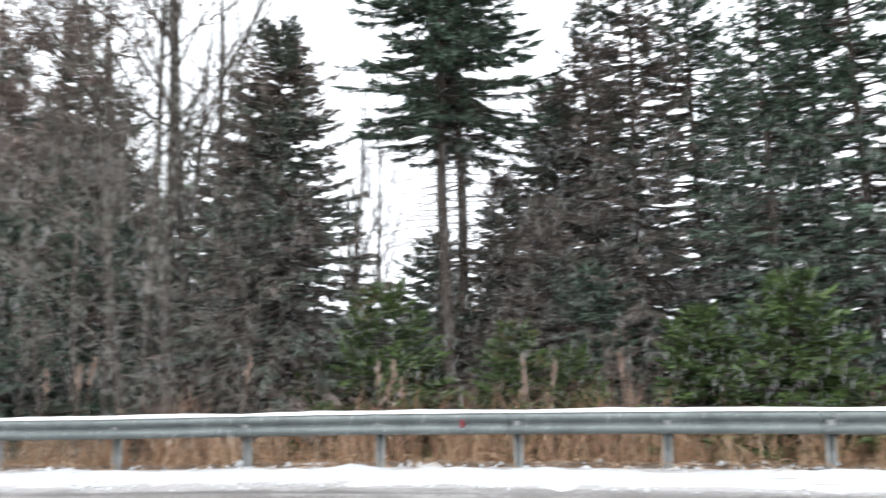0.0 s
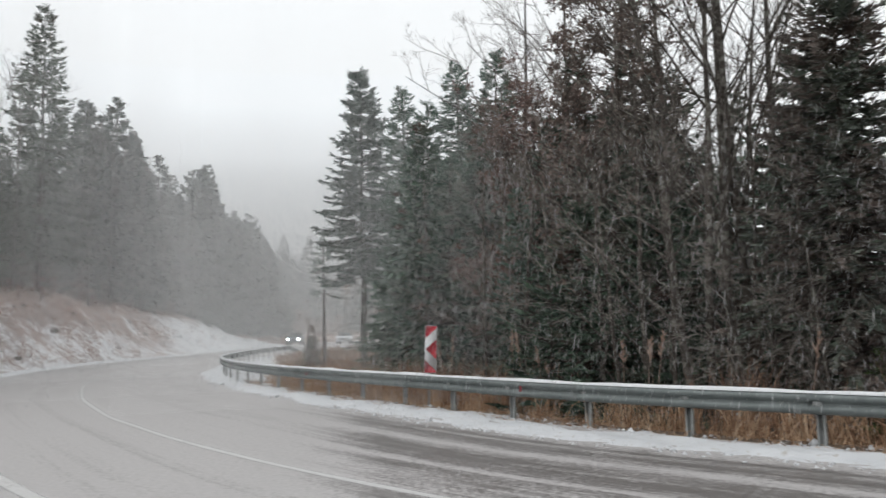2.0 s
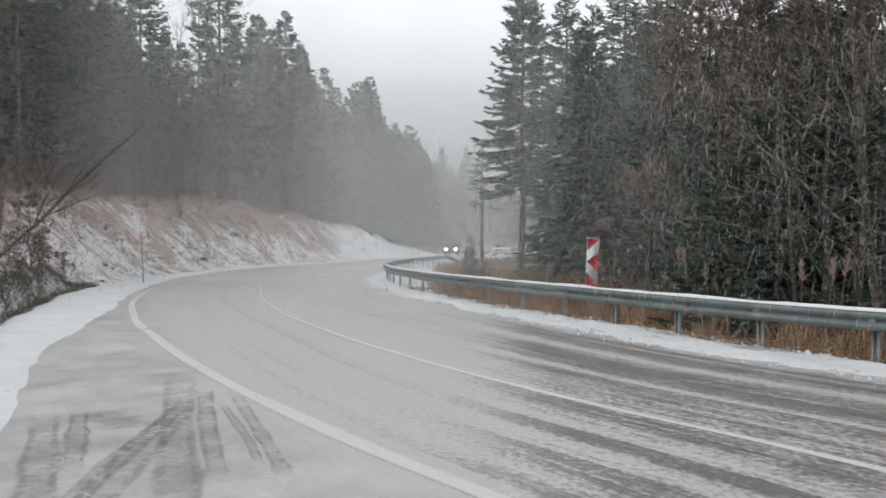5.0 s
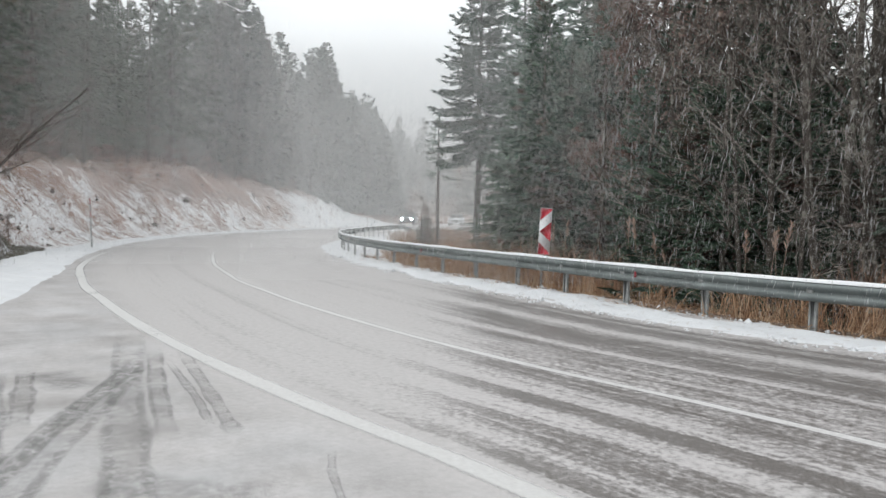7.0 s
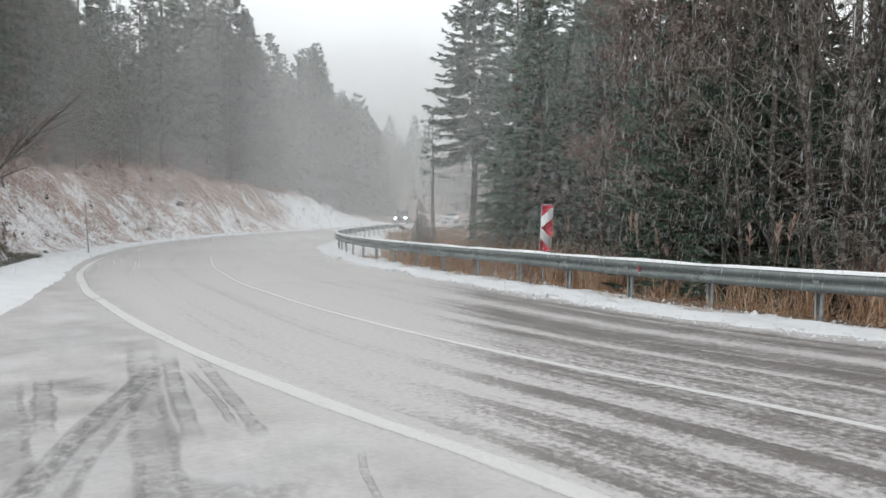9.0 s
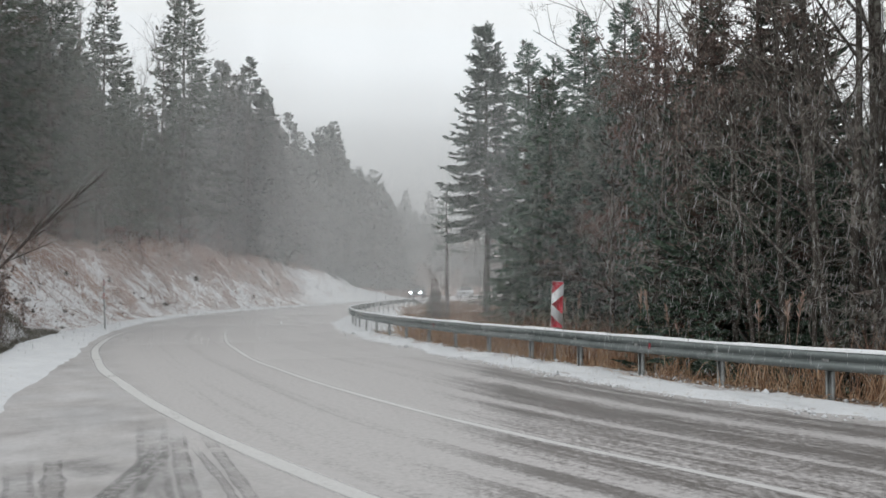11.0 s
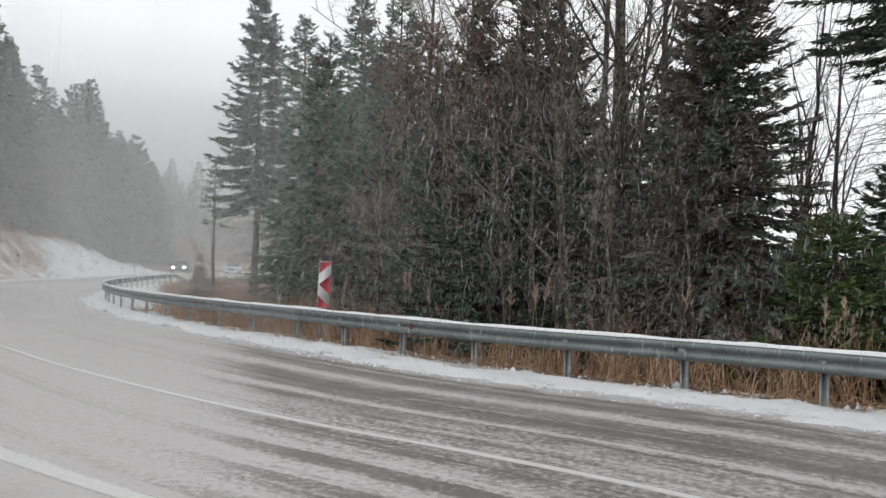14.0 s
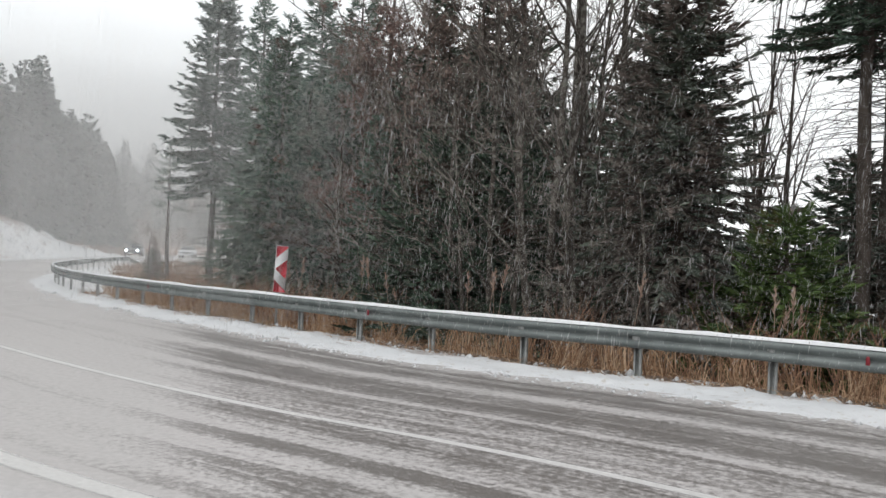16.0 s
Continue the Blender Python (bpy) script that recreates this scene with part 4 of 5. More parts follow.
def fir_kind(seed, h, clear, radius, mat, label, bark="bark", **kw):
    rng = np.random.default_rng(seed)
    dead = kw.pop("dead", None)
    t, c = fir_geo(rng, h, clear, radius, **kw)
    if dead:
        dead_boughs(t, rng, *dead)
    return tree("fir_tree", label, "tree", [("trunk", t, M[bark], "brown bark trunk"), ("crown", c, M[mat], "")])


def bare_kind(seed, label, bark, twig, name="bare_tree", leafmat=None, **kw):
    rng = np.random.default_rng(seed)
    t, c, lf = bare_geo(rng, **kw)
    parts = [("trunk", t, M[bark], ""), ("crown", c, M[twig], "bare twigs")]
    if leafmat:
        parts.append(("foliage", lf, M[leafmat], "withered brown leaves"))
    return tree(name, label, "tree", parts)


# -- the wood behind the guard rail --
rng = np.random.default_rng(21)
tall_fir = [fir_kind(100 + i, h, c, r, "fir", "tall dark green fir behind the guard rail", gap=0.27, per=9, step=0.115, twig=0.31, fat=0.19, dead=(0.8, c + 0.6, 30, 1.3))
            for i, (h, c, r) in enumerate([(13.0, 1.2, 3.0), (11.5, 0.9, 2.8), (14.0, 1.8, 3.1)])]
edge_fir = fir_kind(110, 15.2, 5.4, 2.5, "fir_edge", "tall fir with a bare lower trunk, lightly dusted with snow and paled for haze", gap=0.30, per=10, step=0.085, twig=0.42, droop=0.26, r0=0.17,
                    ragged=0.4, point=0.62, dead=(1.5, 5.4, 26, 2.0))
bend_fir = [fir_kind(112 + i, h, c, r, "fir_dusted_hazed", "fir at the bend, lightly dusted with snow and paled for haze", gap=0.27, per=9, step=0.14, twig=0.40, dead=(0.6, c + 0.5, 16, 1.0))
              for i, (h, c, r) in enumerate([(12.8, 1.0, 2.8), (11.0, 0.8, 2.6)])]
inner_fir = [fir_kind(150 + i, h, c, r, "fir", "dark green fir deeper in the wood", gap=0.46, per=8, step=0.40, twig=0.70, fat=0.34, stems=False)
             for i, (h, c, r) in enumerate([(13.0, 0.8, 3.0), (11.5, 0.6, 2.8)])]
inner_paled = [fir_kind(155, 12.0, 0.6, 2.9, "fir_dusted_hazed", "fir deeper in the wood, dusted with snow and paled for haze", gap=0.42, per=8, step=0.30, twig=0.62, fat=0.30, stems=False)]
brown_fir = fir_kind(120, 9.4, 0.3, 2.9, "fir_brown", "conical fir with browned needles", gap=0.18, per=12, step=0.12, twig=0.31, fine=2, fat=0.24, droop=0.5, ragged=0.3, point=0.7)
big_brown = fir_kind(121, 12.5, 1.2, 2.8, "fir_brown", "tall fir with browned lower boughs", gap=0.25, per=9, step=0.095, twig=0.30, fat=0.19, dead=(0.8, 2.5, 30, 1.4))
young_fir = [fir_kind(130 + i, 2.7, 0.05, 1.5, "fir_green", "low bushy young fir, yellowish green", gap=0.15, per=10, step=0.06, twig=0.26, droop=0.2, r0=0.04)
             for i in range(2)]
low_fir = fir_kind(135, 4.2, 0.1, 2.0, "fir", "broad dark young fir at the edge of the wood", gap=0.19, per=10, step=0.085, twig=0.28, fat=0.2, droop=0.25, r0=0.06)
tall_pine = fir_kind(140, 15.5, 7.3, 2.55, "fir", "tall pine with bare dead boughs below its crown", gap=0.32, per=9, step=0.065, twig=0.30, fat=0.20, droop=0.25, r0=0.17,
                     dead=(1.5, 8.5, 170, 2.4))
lone_pine = fir_kind(141, 10.2, 5.9, 1.9, "fir_dusted_hazed", "thin lone pine with a sparse ragged crown", gap=0.46, per=5, step=0.10, twig=0.40, droop=0.15, r0=0.17, ragged=0.7,
                     dead=(4.0, 6.2, 7, 1.4))

alder = [bare_kind(200 + i, "leafless alder with mottled grey bark", "alder", "twig_pale", h=h, r0=r, prim=p, first=f, lean=ln, spread=0.95, up=0.2, wander=0.09)
         for i, (h, r, p, f, ln) in enumerate([(12.5, 0.088, 18, 0.18, (0.5, 0.3)), (11.0, 0.075, 16, 0.20, (-1.0, 0.4)), (13.0, 0.095, 18, 0.28, (0.6, -0.4))])]
pale_tree = [bare_kind(240 + i, "crooked leafless tree with pale lichen-grey boughs", "alder", "twig_lichen", h=h, r0=0.07, prim=14, first=0.12, spread=1.15, up=0.12,
                       second=4, third=4, twigs=3, wander=0.13) for i, h in enumerate([8.5, 7.5])]
brown_tree = [bare_kind(210 + i, "twiggy tree holding withered brown leaves", "bark", "twig", leafmat="leaf", h=h, r0=0.10, prim=20, first=0.1, spread=0.9,
                        up=0.15, leaves=5000, leaf=0.09) for i, h in enumerate([9.5, 8.2])]
red_tree = bare_kind(215, "twiggy tree with reddish withered leaves", "bark", "twig", leafmat="leaf_red", h=9.8, r0=0.10, prim=20, first=0.15, spread=0.9, up=0.18,
                     leaves=5500, leaf=0.075)
thin_tree = [bare_kind(220 + i, "thin leafless tree with a forked crown", "bark", "twig", h=h, r0=0.075, prim=12, first=0.25, spread=0.5, up=0.5, second=4, third=3, twigs=3)
             for i, h in enumerate([9.0, 7.5])]
shrub = [bare_kind(230 + i, "tangled leafless shrub with brown twigs", "twig", "twig" if i else "twig_pale", name="shrub", leafmat="leaf", h=2.6, r0=0.03, prim=13, first=0.03,
                   spread=1.0, up=0.35, second=3, third=2, twigs=2, leaves=420, leaf=0.075) for i in range(3)]


def stand(kinds, yaw, dist, size=1.0, tilt=(0, 0), group=""):
    k = kinds[int(rng.integers(len(kinds)))] if isinstance(kinds, list) else kinds
    x, y = polar(yaw, dist)
    return plant(k, x, y, size, float(rng.uniform(0, 360)), tilt, group=group)


# trees that stand out along the edge
stand(edge_fir, 43.3, 38.0)
stand(bend_fir[:1], 40.2, 36.5, 1.08)
stand(lone_pine, 46.15, 53.0, 0.90)
stand(bend_fir[1:], 38.4, 33.0, 1.1)
stand(bend_fir[:1], 36.2, 33.0, 1.08)
stand(bend_fir[:1], 33.4, 32.5, 1.1)
stand(bend_fir[1:], 34.6, 27.0, 0.85)
stand(red_tree, 32.6, 23.0, 0.98)
stand(red_tree, 30.5, 22.0, 0.95)
stand(bend_fir, 36.8, 25.5, 0.75)
stand(bend_fir, 39.6, 28.0, 0.78)
stand(brown_tree, 28.0, 20.5, 1.1)
stand(brown_tree, 25.0, 19.5, 1.2)
stand(tall_fir[:1], 27.5, 24.0, 0.84)
stand(big_brown, 23.5, 20.5, 0.88)
stand(tall_fir[1:2], 29.5, 21.5, 0.72)
stand(low_fir, 25.6, 18.2, 1.15)
stand(low_fir, 23.2, 18.6, 1.0)
stand(tall_fir[1:2], 24.6, 20.5, 0.62)
stand(bend_fir[1:], 32.0, 21.0, 0.55)
plant(pale_tree[0], *polar(23.5, 16.8), 0.9, 70)
plant(pale_tree[1], *polar(26.5, 17.6), 0.85, 150)
plant(pale_tree[1], *polar(15.4, 16.4), 0.6, 20)
plant(pale_tree[0], *polar(18.0, 15.6), 0.42, 120)
plant(pale_tree[1], *polar(13.0, 15.4), 0.4, 220)
plant(pale_tree[0], *polar(30.0, 19.0), 0.8, 260)
plant(pale_tree[1], *polar(34.5, 20.5), 0.8, 200)
for yaw, d, k, turn in ((11.8, 15.2, 0.55, 60), (16.6, 15.9, 0.7, 210), (21.8, 16.0, 0.6, 300), (28.3, 18.0, 0.75, 25), (32.4, 19.6, 0.8, 130), (20.0, 18.6, 0.95, 80), (25.2, 17.0, 0.7, 350)):
    plant(pale_tree[int(turn) // 10 % 2], *polar(yaw, d), k, turn, (float(rng.normal(0, 9)), float(rng.normal(0, 9))))
plant(alder[1], *polar(20.6, 16.6), 1.0, 40)
plant(alder[0], *polar(19.4, 16.9), 1.0, 10)
plant(alder[2], *polar(18.0, 17.3), 1.05, 120)
plant(alder[0], *polar(16.6, 17.6), 1.08, 200)
plant(alder[2], *polar(14.6, 20.0), 1.05, 310)
stand(brown_fir, 10.4, 17.0, 1.0)
stand(low_fir, 6.8, 18.5, 0.8)
stand(low_fir, 1.8, 17.0, 0.72)
stand(low_fir, -0.2, 19.0, 1.25)
stand(low_fir, -3.0, 20.0, 0.8)
stand(brown_fir, -5.2, 18.5, 0.68)
stand(brown_fir, -7.8, 17.5, 0.6)
stand(low_fir, -11.0, 17.5, 1.0)
stand(thin_tree, 6.2, 21.0, 1.05, (3, -4))
stand(thin_tree, 3.6, 22.5, 1.15)
stand(thin_tree, 4.9, 24.0, 1.0, (0, 5))
stand(young_fir, 3.3, 15.4, 1.3)
stand(young_fir, 5.9, 16.2, 0.9)
stand(young_fir, 8.0, 16.0, 0.8)
stand(tall_pine, -0.9, 17.5, 1.0)
stand(tall_pine, -2.2, 18.6, 0.97)
stand(young_fir, -5.5, 15.0, 1.0)
stand(young_fir, -9.5, 15.2, 0.85)
stand(big_brown, -14.5, 18.5, 0.95)
stand(brown_fir, -9.0, 21.0, 1.0)
stand(tall_fir, -26.0, 19.0, 0.9)
stand(tall_fir, -23.0, 17.0, 0.9)
stand(young_fir, -18.0, 14.2, 1.0)
stand(young_fir, -23.5, 13.6, 1.1)
stand(tall_fir, -28.5, 17.0, 0.95)
stand(tall_fir[:1], -18.5, 19.5, 0.95)
stand(big_brown, -11.5, 21.0, 0.92)
stand(tall_fir[1:2], -20.8, 22.5, 0.9)
stand(tall_fir, -34.0, 16.5, 1.0)
stand(big_brown, -38.0, 18.0, 1.0)
# the wood's depth
for yaw, d, k in ((9.6, 25.0, 0.72), (11.6, 27.0, 0.78), (13.2, 24.0, 0.8)):
    stand(inner_fir, yaw, d, k, group="firs in the wood")
for yaw in np.arange(14, 41, 2.1):
    stand(inner_fir, yaw + rng.normal(0, 0.5), 28 + rng.uniform(-1.5, 3), rng.uniform(0.72, 0.88), group="firs in the wood")
for yaw in np.arange(15, 41, 1.9):
    stand(inner_fir if yaw < 32 else inner_paled, yaw + rng.normal(0, 0.5), 36 + rng.uniform(-2, 4), rng.uniform(0.7, 0.85), group="firs in the wood")
for yaw in np.arange(23, 33, 2.4):
    stand(brown_tree, yaw + rng.normal(0, 0.5), 25 + rng.uniform(-1.5, 1.5), rng.uniform(0.8, 0.95))
for yaw in (-40.0, -36.0, -31.5, -25.5, -12.5):
    stand(inner_fir, yaw + rng.normal(0, 0.7), 24 + rng.uniform(-1.5, 4), rng.uniform(0.75, 0.95), group="firs in the wood")
for yaw, d in ((32.0, 26), (28.5, 25), (24.5, 27), (21.5, 24), (17.5, 23)):
    stand(alder, yaw, d, rng.uniform(1.05, 1.25))
for yaw in np.arange(-34, 43, 1.9):
    a = on_road(float(road_sd([polar(yaw, 14)])[0, 0]), -rng.uniform(2.6, 5.5))
    plant(shrub[int(rng.integers(3))], a[0], a[1], rng.uniform(0.5, 1.0), float(rng.uniform(0, 360)), group="shrubs along the wood")

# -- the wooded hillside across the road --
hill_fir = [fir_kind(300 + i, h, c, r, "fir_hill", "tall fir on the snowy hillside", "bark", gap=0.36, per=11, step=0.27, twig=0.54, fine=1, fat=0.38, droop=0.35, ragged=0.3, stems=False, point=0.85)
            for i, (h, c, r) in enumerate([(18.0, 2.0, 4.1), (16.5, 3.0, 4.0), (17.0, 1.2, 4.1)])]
far_fir = [fir_kind(310 + i, h, c, r, "fir_far_hazed", "fir on the misty hillside, its needles paled for haze", "bark", gap=0.46, per=9, step=0.40, twig=0.78, fine=1, fat=0.55, ragged=0.25, stems=False, point=0.88)
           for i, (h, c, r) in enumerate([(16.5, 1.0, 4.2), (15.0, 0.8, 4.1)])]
rim_fir = [fir_kind(320 + i, h, c, r, "fir_rim_hazed", "fir in the distance, its needles paled for haze", "bark", gap=0.52, per=9, step=0.50, twig=0.88, fine=1, fat=0.6, ragged=0.25, stems=False, point=0.88)
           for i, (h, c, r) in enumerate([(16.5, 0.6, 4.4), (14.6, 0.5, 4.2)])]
thicket = [bare_kind(260 + i, "dense brown thicket at the foot of the hillside", "twig", "twig", name="thicket", leafmat="leaf", h=2.8, r0=0.035, prim=15, first=0.02,
                     spread=1.2, up=0.25, second=3, third=2, twigs=1, leaves=600, leaf=0.13) for i in range(2)]
red_thicket = [bare_kind(270, "low thicket of reddish withered leaves on the bank", "twig", "twig", name="thicket", leafmat="leaf_rust", h=2.8, r0=0.035, prim=13, first=0.02,
                         spread=1.2, up=0.25, second=3, third=2, twigs=1, leaves=900, leaf=0.12)]
hill_bare = [bare_kind(330 + i, "slim leafless tree on the hillside", "alder", "twig", h=h, r0=0.085, prim=12, first=0.45, spread=0.6, up=0.4, second=4, third=3, twigs=2)
             for i, h in enumerate([15.0, 13.0])]


def hill_row(kinds, yaws, o_lo, o_hi, lo, hi, group):
    """Trees a given way beyond the road's far edge."""
    for yaw in yaws:
        yaw = yaw + rng.normal(0, 0.5)
        d = np.linspace(8, 320, 1200)
        x, y = -math.sin(radians(yaw)) * d, math.cos(radians(yaw)) * d
        sd = road_sd(np.stack([x, y], 1))
        o = sd[:, 1] - left_edge(sd[:, 0])
        i = np.argmax((o > rng.uniform(o_lo, o_hi)) & (d > 12))
        if i == 0:
            continue
        k = kinds[int(rng.integers(len(kinds)))]
        low = 0.55 + 0.45 * smooth01((yaw - 48.3) / 3.2)
        plant(k, x[i], y[i], rng.uniform(lo, hi) * float(low), float(rng.uniform(0, 360)), group=group)


plant(thin_tree[0], *polar(78.0, 33.0), 0.85, 0, (-44.0, 0.0))
plant(thin_tree[1], *polar(84.0, 27.0), 1.2, 0, (-22.0, 0.0))
plant(hill_bare[1], *polar(80.0, 24.0), 0.9, 200, (-4.0, 0.0))
# two firs that rise over the rest
for yaw, dist, top in ((64.5, 70.0, 21.0), (69.6, 60.0, 19.3)):
    x, y = polar(yaw, dist)
    plant(hill_fir[0], x, y, (1.77 + dist * math.tan(radians(top)) - gz(x, y)) / 18.0, 40 * yaw)
hill_row(hill_fir, np.arange(73, 88, 3.2), 8, 11, 1.0, 1.25, "firs on the hillside")
hill_row(hill_fir, np.arange(61, 73, 1.9), 9, 13, 0.7, 0.85, "firs on the hillside")
hill_row(hill_fir, np.arange(72, 88, 2.3), 13, 20, 0.95, 1.2, "firs on the hillside")
hill_row(hill_fir, np.arange(60, 73, 1.7), 14, 20, 0.6, 0.8, "firs on the hillside")
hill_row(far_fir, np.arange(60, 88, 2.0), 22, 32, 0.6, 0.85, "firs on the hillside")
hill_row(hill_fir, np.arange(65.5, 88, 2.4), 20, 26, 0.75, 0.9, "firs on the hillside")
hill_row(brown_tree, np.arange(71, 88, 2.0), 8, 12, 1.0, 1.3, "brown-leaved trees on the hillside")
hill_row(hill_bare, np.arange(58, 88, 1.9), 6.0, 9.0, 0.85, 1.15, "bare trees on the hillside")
# far and rim firs wear needles paled in colour for haze
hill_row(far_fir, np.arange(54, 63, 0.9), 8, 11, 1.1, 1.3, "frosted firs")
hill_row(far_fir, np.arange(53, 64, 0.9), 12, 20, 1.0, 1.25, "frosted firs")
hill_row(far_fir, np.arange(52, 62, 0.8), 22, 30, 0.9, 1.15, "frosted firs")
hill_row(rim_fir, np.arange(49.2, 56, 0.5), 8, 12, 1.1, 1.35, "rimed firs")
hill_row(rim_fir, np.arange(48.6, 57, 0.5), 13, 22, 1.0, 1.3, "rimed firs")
hill_row(shrub, np.arange(60, 78, 1.6), 6.0, 8.5, 0.6, 1.1, "shrubs on the bank")
hill_row(red_thicket, np.arange(62, 77, 0.8), 5.6, 9.0, 0.35, 0.6, "red-leaved shrubs on the bank")
hill_row(thicket, np.arange(56, 72, 1.0), 6.0, 9.0, 0.5, 0.9, "thickets on the bank")
hill_row(red_thicket, np.arange(57, 66, 1.1), 5.6, 8.0, 0.35, 0.6, "red-leaved shrubs on the bank")
hill_row(thicket, np.arange(72, 88, 1.2), 3.2, 7.0, 0.6, 1.0, "thickets on the bank")
hill_row(thicket, np.arange(70, 88, 1.5), 7.0, 12.0, 0.8, 1.3, "thickets on the bank")
for yaw in np.arange(74.0, 88, 1.5):
    for dist in (26.0, 32.0):
        x, y = polar(yaw + rng.normal(0, 0.4), dist + rng.normal(0, 0.8))
        if road_sd([(x, y)])[0, 1] - left_edge(road_sd([(x, y)])[0, 0]) > 1.6:
            plant(thicket[int(rng.integers(2))], x, y, rng.uniform(0.3, 0.6), float(rng.uniform(0, 360)), group="thickets on the bank")
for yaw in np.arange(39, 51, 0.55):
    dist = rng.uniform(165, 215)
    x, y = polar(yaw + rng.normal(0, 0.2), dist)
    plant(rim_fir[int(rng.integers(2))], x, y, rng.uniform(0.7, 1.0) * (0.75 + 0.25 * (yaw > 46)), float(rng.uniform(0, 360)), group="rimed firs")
plant(low_fir, *polar(27.4, 18.6), 1.25, 80)
plant(tall_fir[1], *polar(24.3, 18.9), 0.58, 200)
plant(low_fir, *polar(21.7, 18.6), 1.3, 310)
plant(low_fir, *polar(47.0, 51.5), 0.58, 30)
stand(shrub, 47.2, 50.0, 1.3)
stand(shrub, 46.8, 51.0, 1.1)
for kind in KINDS:
    if kind.name not in PLACED:
        for ob in (*kind.children_recursive, kind):
            bpy.data.objects.remove(ob)

# ---- backdrop: the far misty hillside, its mist painted as a glow ----
def far_hill():
    m = bpy.data.materials.new("mist_glow")
    m.use_nodes = True
    nt = m.node_tree
    nt.nodes.clear()
    geo_n = nt.nodes.new("ShaderNodeNewGeometry")
    sep = nt.nodes.new("ShaderNodeSeparateXYZ")
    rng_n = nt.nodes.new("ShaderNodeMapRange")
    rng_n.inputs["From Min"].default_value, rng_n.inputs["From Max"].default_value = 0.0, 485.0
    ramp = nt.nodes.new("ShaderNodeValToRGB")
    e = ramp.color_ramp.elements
    # emission paints the haze: grey at the foot, brightening upwards
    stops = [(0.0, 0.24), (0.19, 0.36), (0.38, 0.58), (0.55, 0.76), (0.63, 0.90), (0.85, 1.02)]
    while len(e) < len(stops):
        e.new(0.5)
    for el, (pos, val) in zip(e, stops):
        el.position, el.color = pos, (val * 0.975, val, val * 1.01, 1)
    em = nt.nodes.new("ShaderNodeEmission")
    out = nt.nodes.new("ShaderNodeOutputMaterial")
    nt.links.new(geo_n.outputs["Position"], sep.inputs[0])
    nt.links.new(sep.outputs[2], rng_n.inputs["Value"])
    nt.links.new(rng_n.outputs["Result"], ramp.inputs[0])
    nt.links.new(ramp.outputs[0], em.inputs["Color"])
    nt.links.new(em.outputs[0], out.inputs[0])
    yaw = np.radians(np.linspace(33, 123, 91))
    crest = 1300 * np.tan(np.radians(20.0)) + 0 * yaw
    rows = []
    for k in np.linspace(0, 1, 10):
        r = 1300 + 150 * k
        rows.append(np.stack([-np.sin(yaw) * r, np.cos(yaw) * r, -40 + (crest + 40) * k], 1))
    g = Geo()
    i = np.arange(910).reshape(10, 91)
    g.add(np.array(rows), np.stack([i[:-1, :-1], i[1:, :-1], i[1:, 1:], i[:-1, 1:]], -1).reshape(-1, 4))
    tagged(part("backdrop", g, m, smooth=True), "glowing backdrop painted as a far hillside paling into mist", "backdrop", kind="structure")


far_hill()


# ---- grass and reeds behind the rail ----
def blades(name, s, d, ln, wd, mat, label, seed, bend=0.5):
    rng = np.random.default_rng(seed)
    b = on_road(s, d)
    b[:, 2] = np.maximum(height(b[:, :2]), -0.6) - 0.02
    n = len(b)
    lean = np.c_[rng.normal(0, bend, (n, 2)), np.ones(n)]
    way = unit(lean)
    side = unit(np.cross(way, rng.normal(size=(n, 3)))) * (wd / 2)[:, None]
    mid = b + way * (ln * 0.55)[:, None]
    over = unit(way + np.c_[lean[:, :2] * 1.3, -0.35 * np.ones(n)])
    tip = mid + over * (ln * 0.45)[:, None]
    g = Geo()
    v = np.stack([b - side, b + side, mid + side * 0.8, mid - side * 0.8, tip], 1).reshape(-1, 3)
    i = np.arange(n)[:, None] * 5
    g.add(v, i + [[0, 1, 2, 3]])
    g.f.append(i + [[3, 2, 4]])
    return tagged(part(name, g, M[mat]), label, "grass", kind="stuff")


r2 = np.random.default_rng(51)
n = 6800
gs = -24 + 47 * r2.uniform(0, 1, 260)
gi = r2.integers(0, 260, n)
blades("dry_grass", gs[gi] + r2.normal(0, 0.16, n), -0.30 - 1.7 * ((gi * 53 % 100) / 100) + r2.normal(0, 0.12, n), r2.uniform(0.35, 1.0, n), r2.uniform(0.007, 0.017, n), "straw",
       "tufts of dry straw-coloured grass behind the guard rail", 52, 0.26)
n = 5500
blades("fallen_straw", r2.uniform(-20, 24, n), 0.36 - r2.gamma(1.8, 0.36, n), r2.uniform(0.2, 0.6, n), r2.uniform(0.006, 0.014, n), "straw",
       "flattened bleached straw at the edge of the snow", 53, 1.6)
n = 3600
cl = r2.uniform(-24, 21, 95)
cl = np.r_[cl, cl[:55]]
ci = r2.integers(0, 150, n)
blades("reeds", cl[ci] + r2.normal(0, 0.35, n), -1.5 - 1.5 * ((ci * 37 % 100) / 100) + r2.normal(0, 0.25, n), r2.uniform(0.7, 1.7, n), r2.uniform(0.010, 0.022, n), "reed",
       "tall reddish-brown withered reeds in clumps", 54, 0.2)
n = 14000
ms, md = r2.uniform(22, 80, n), -0.8 - 15 * r2.uniform(0, 1, n) ** 1.1
mp = on_road(ms, md)
in_bend = np.degrees(np.arctan2(-mp[:, 0], mp[:, 1])) + r2.normal(0, 0.25, n) < 49.3
ms, md = ms[in_bend], md[in_bend]
n = len(ms)
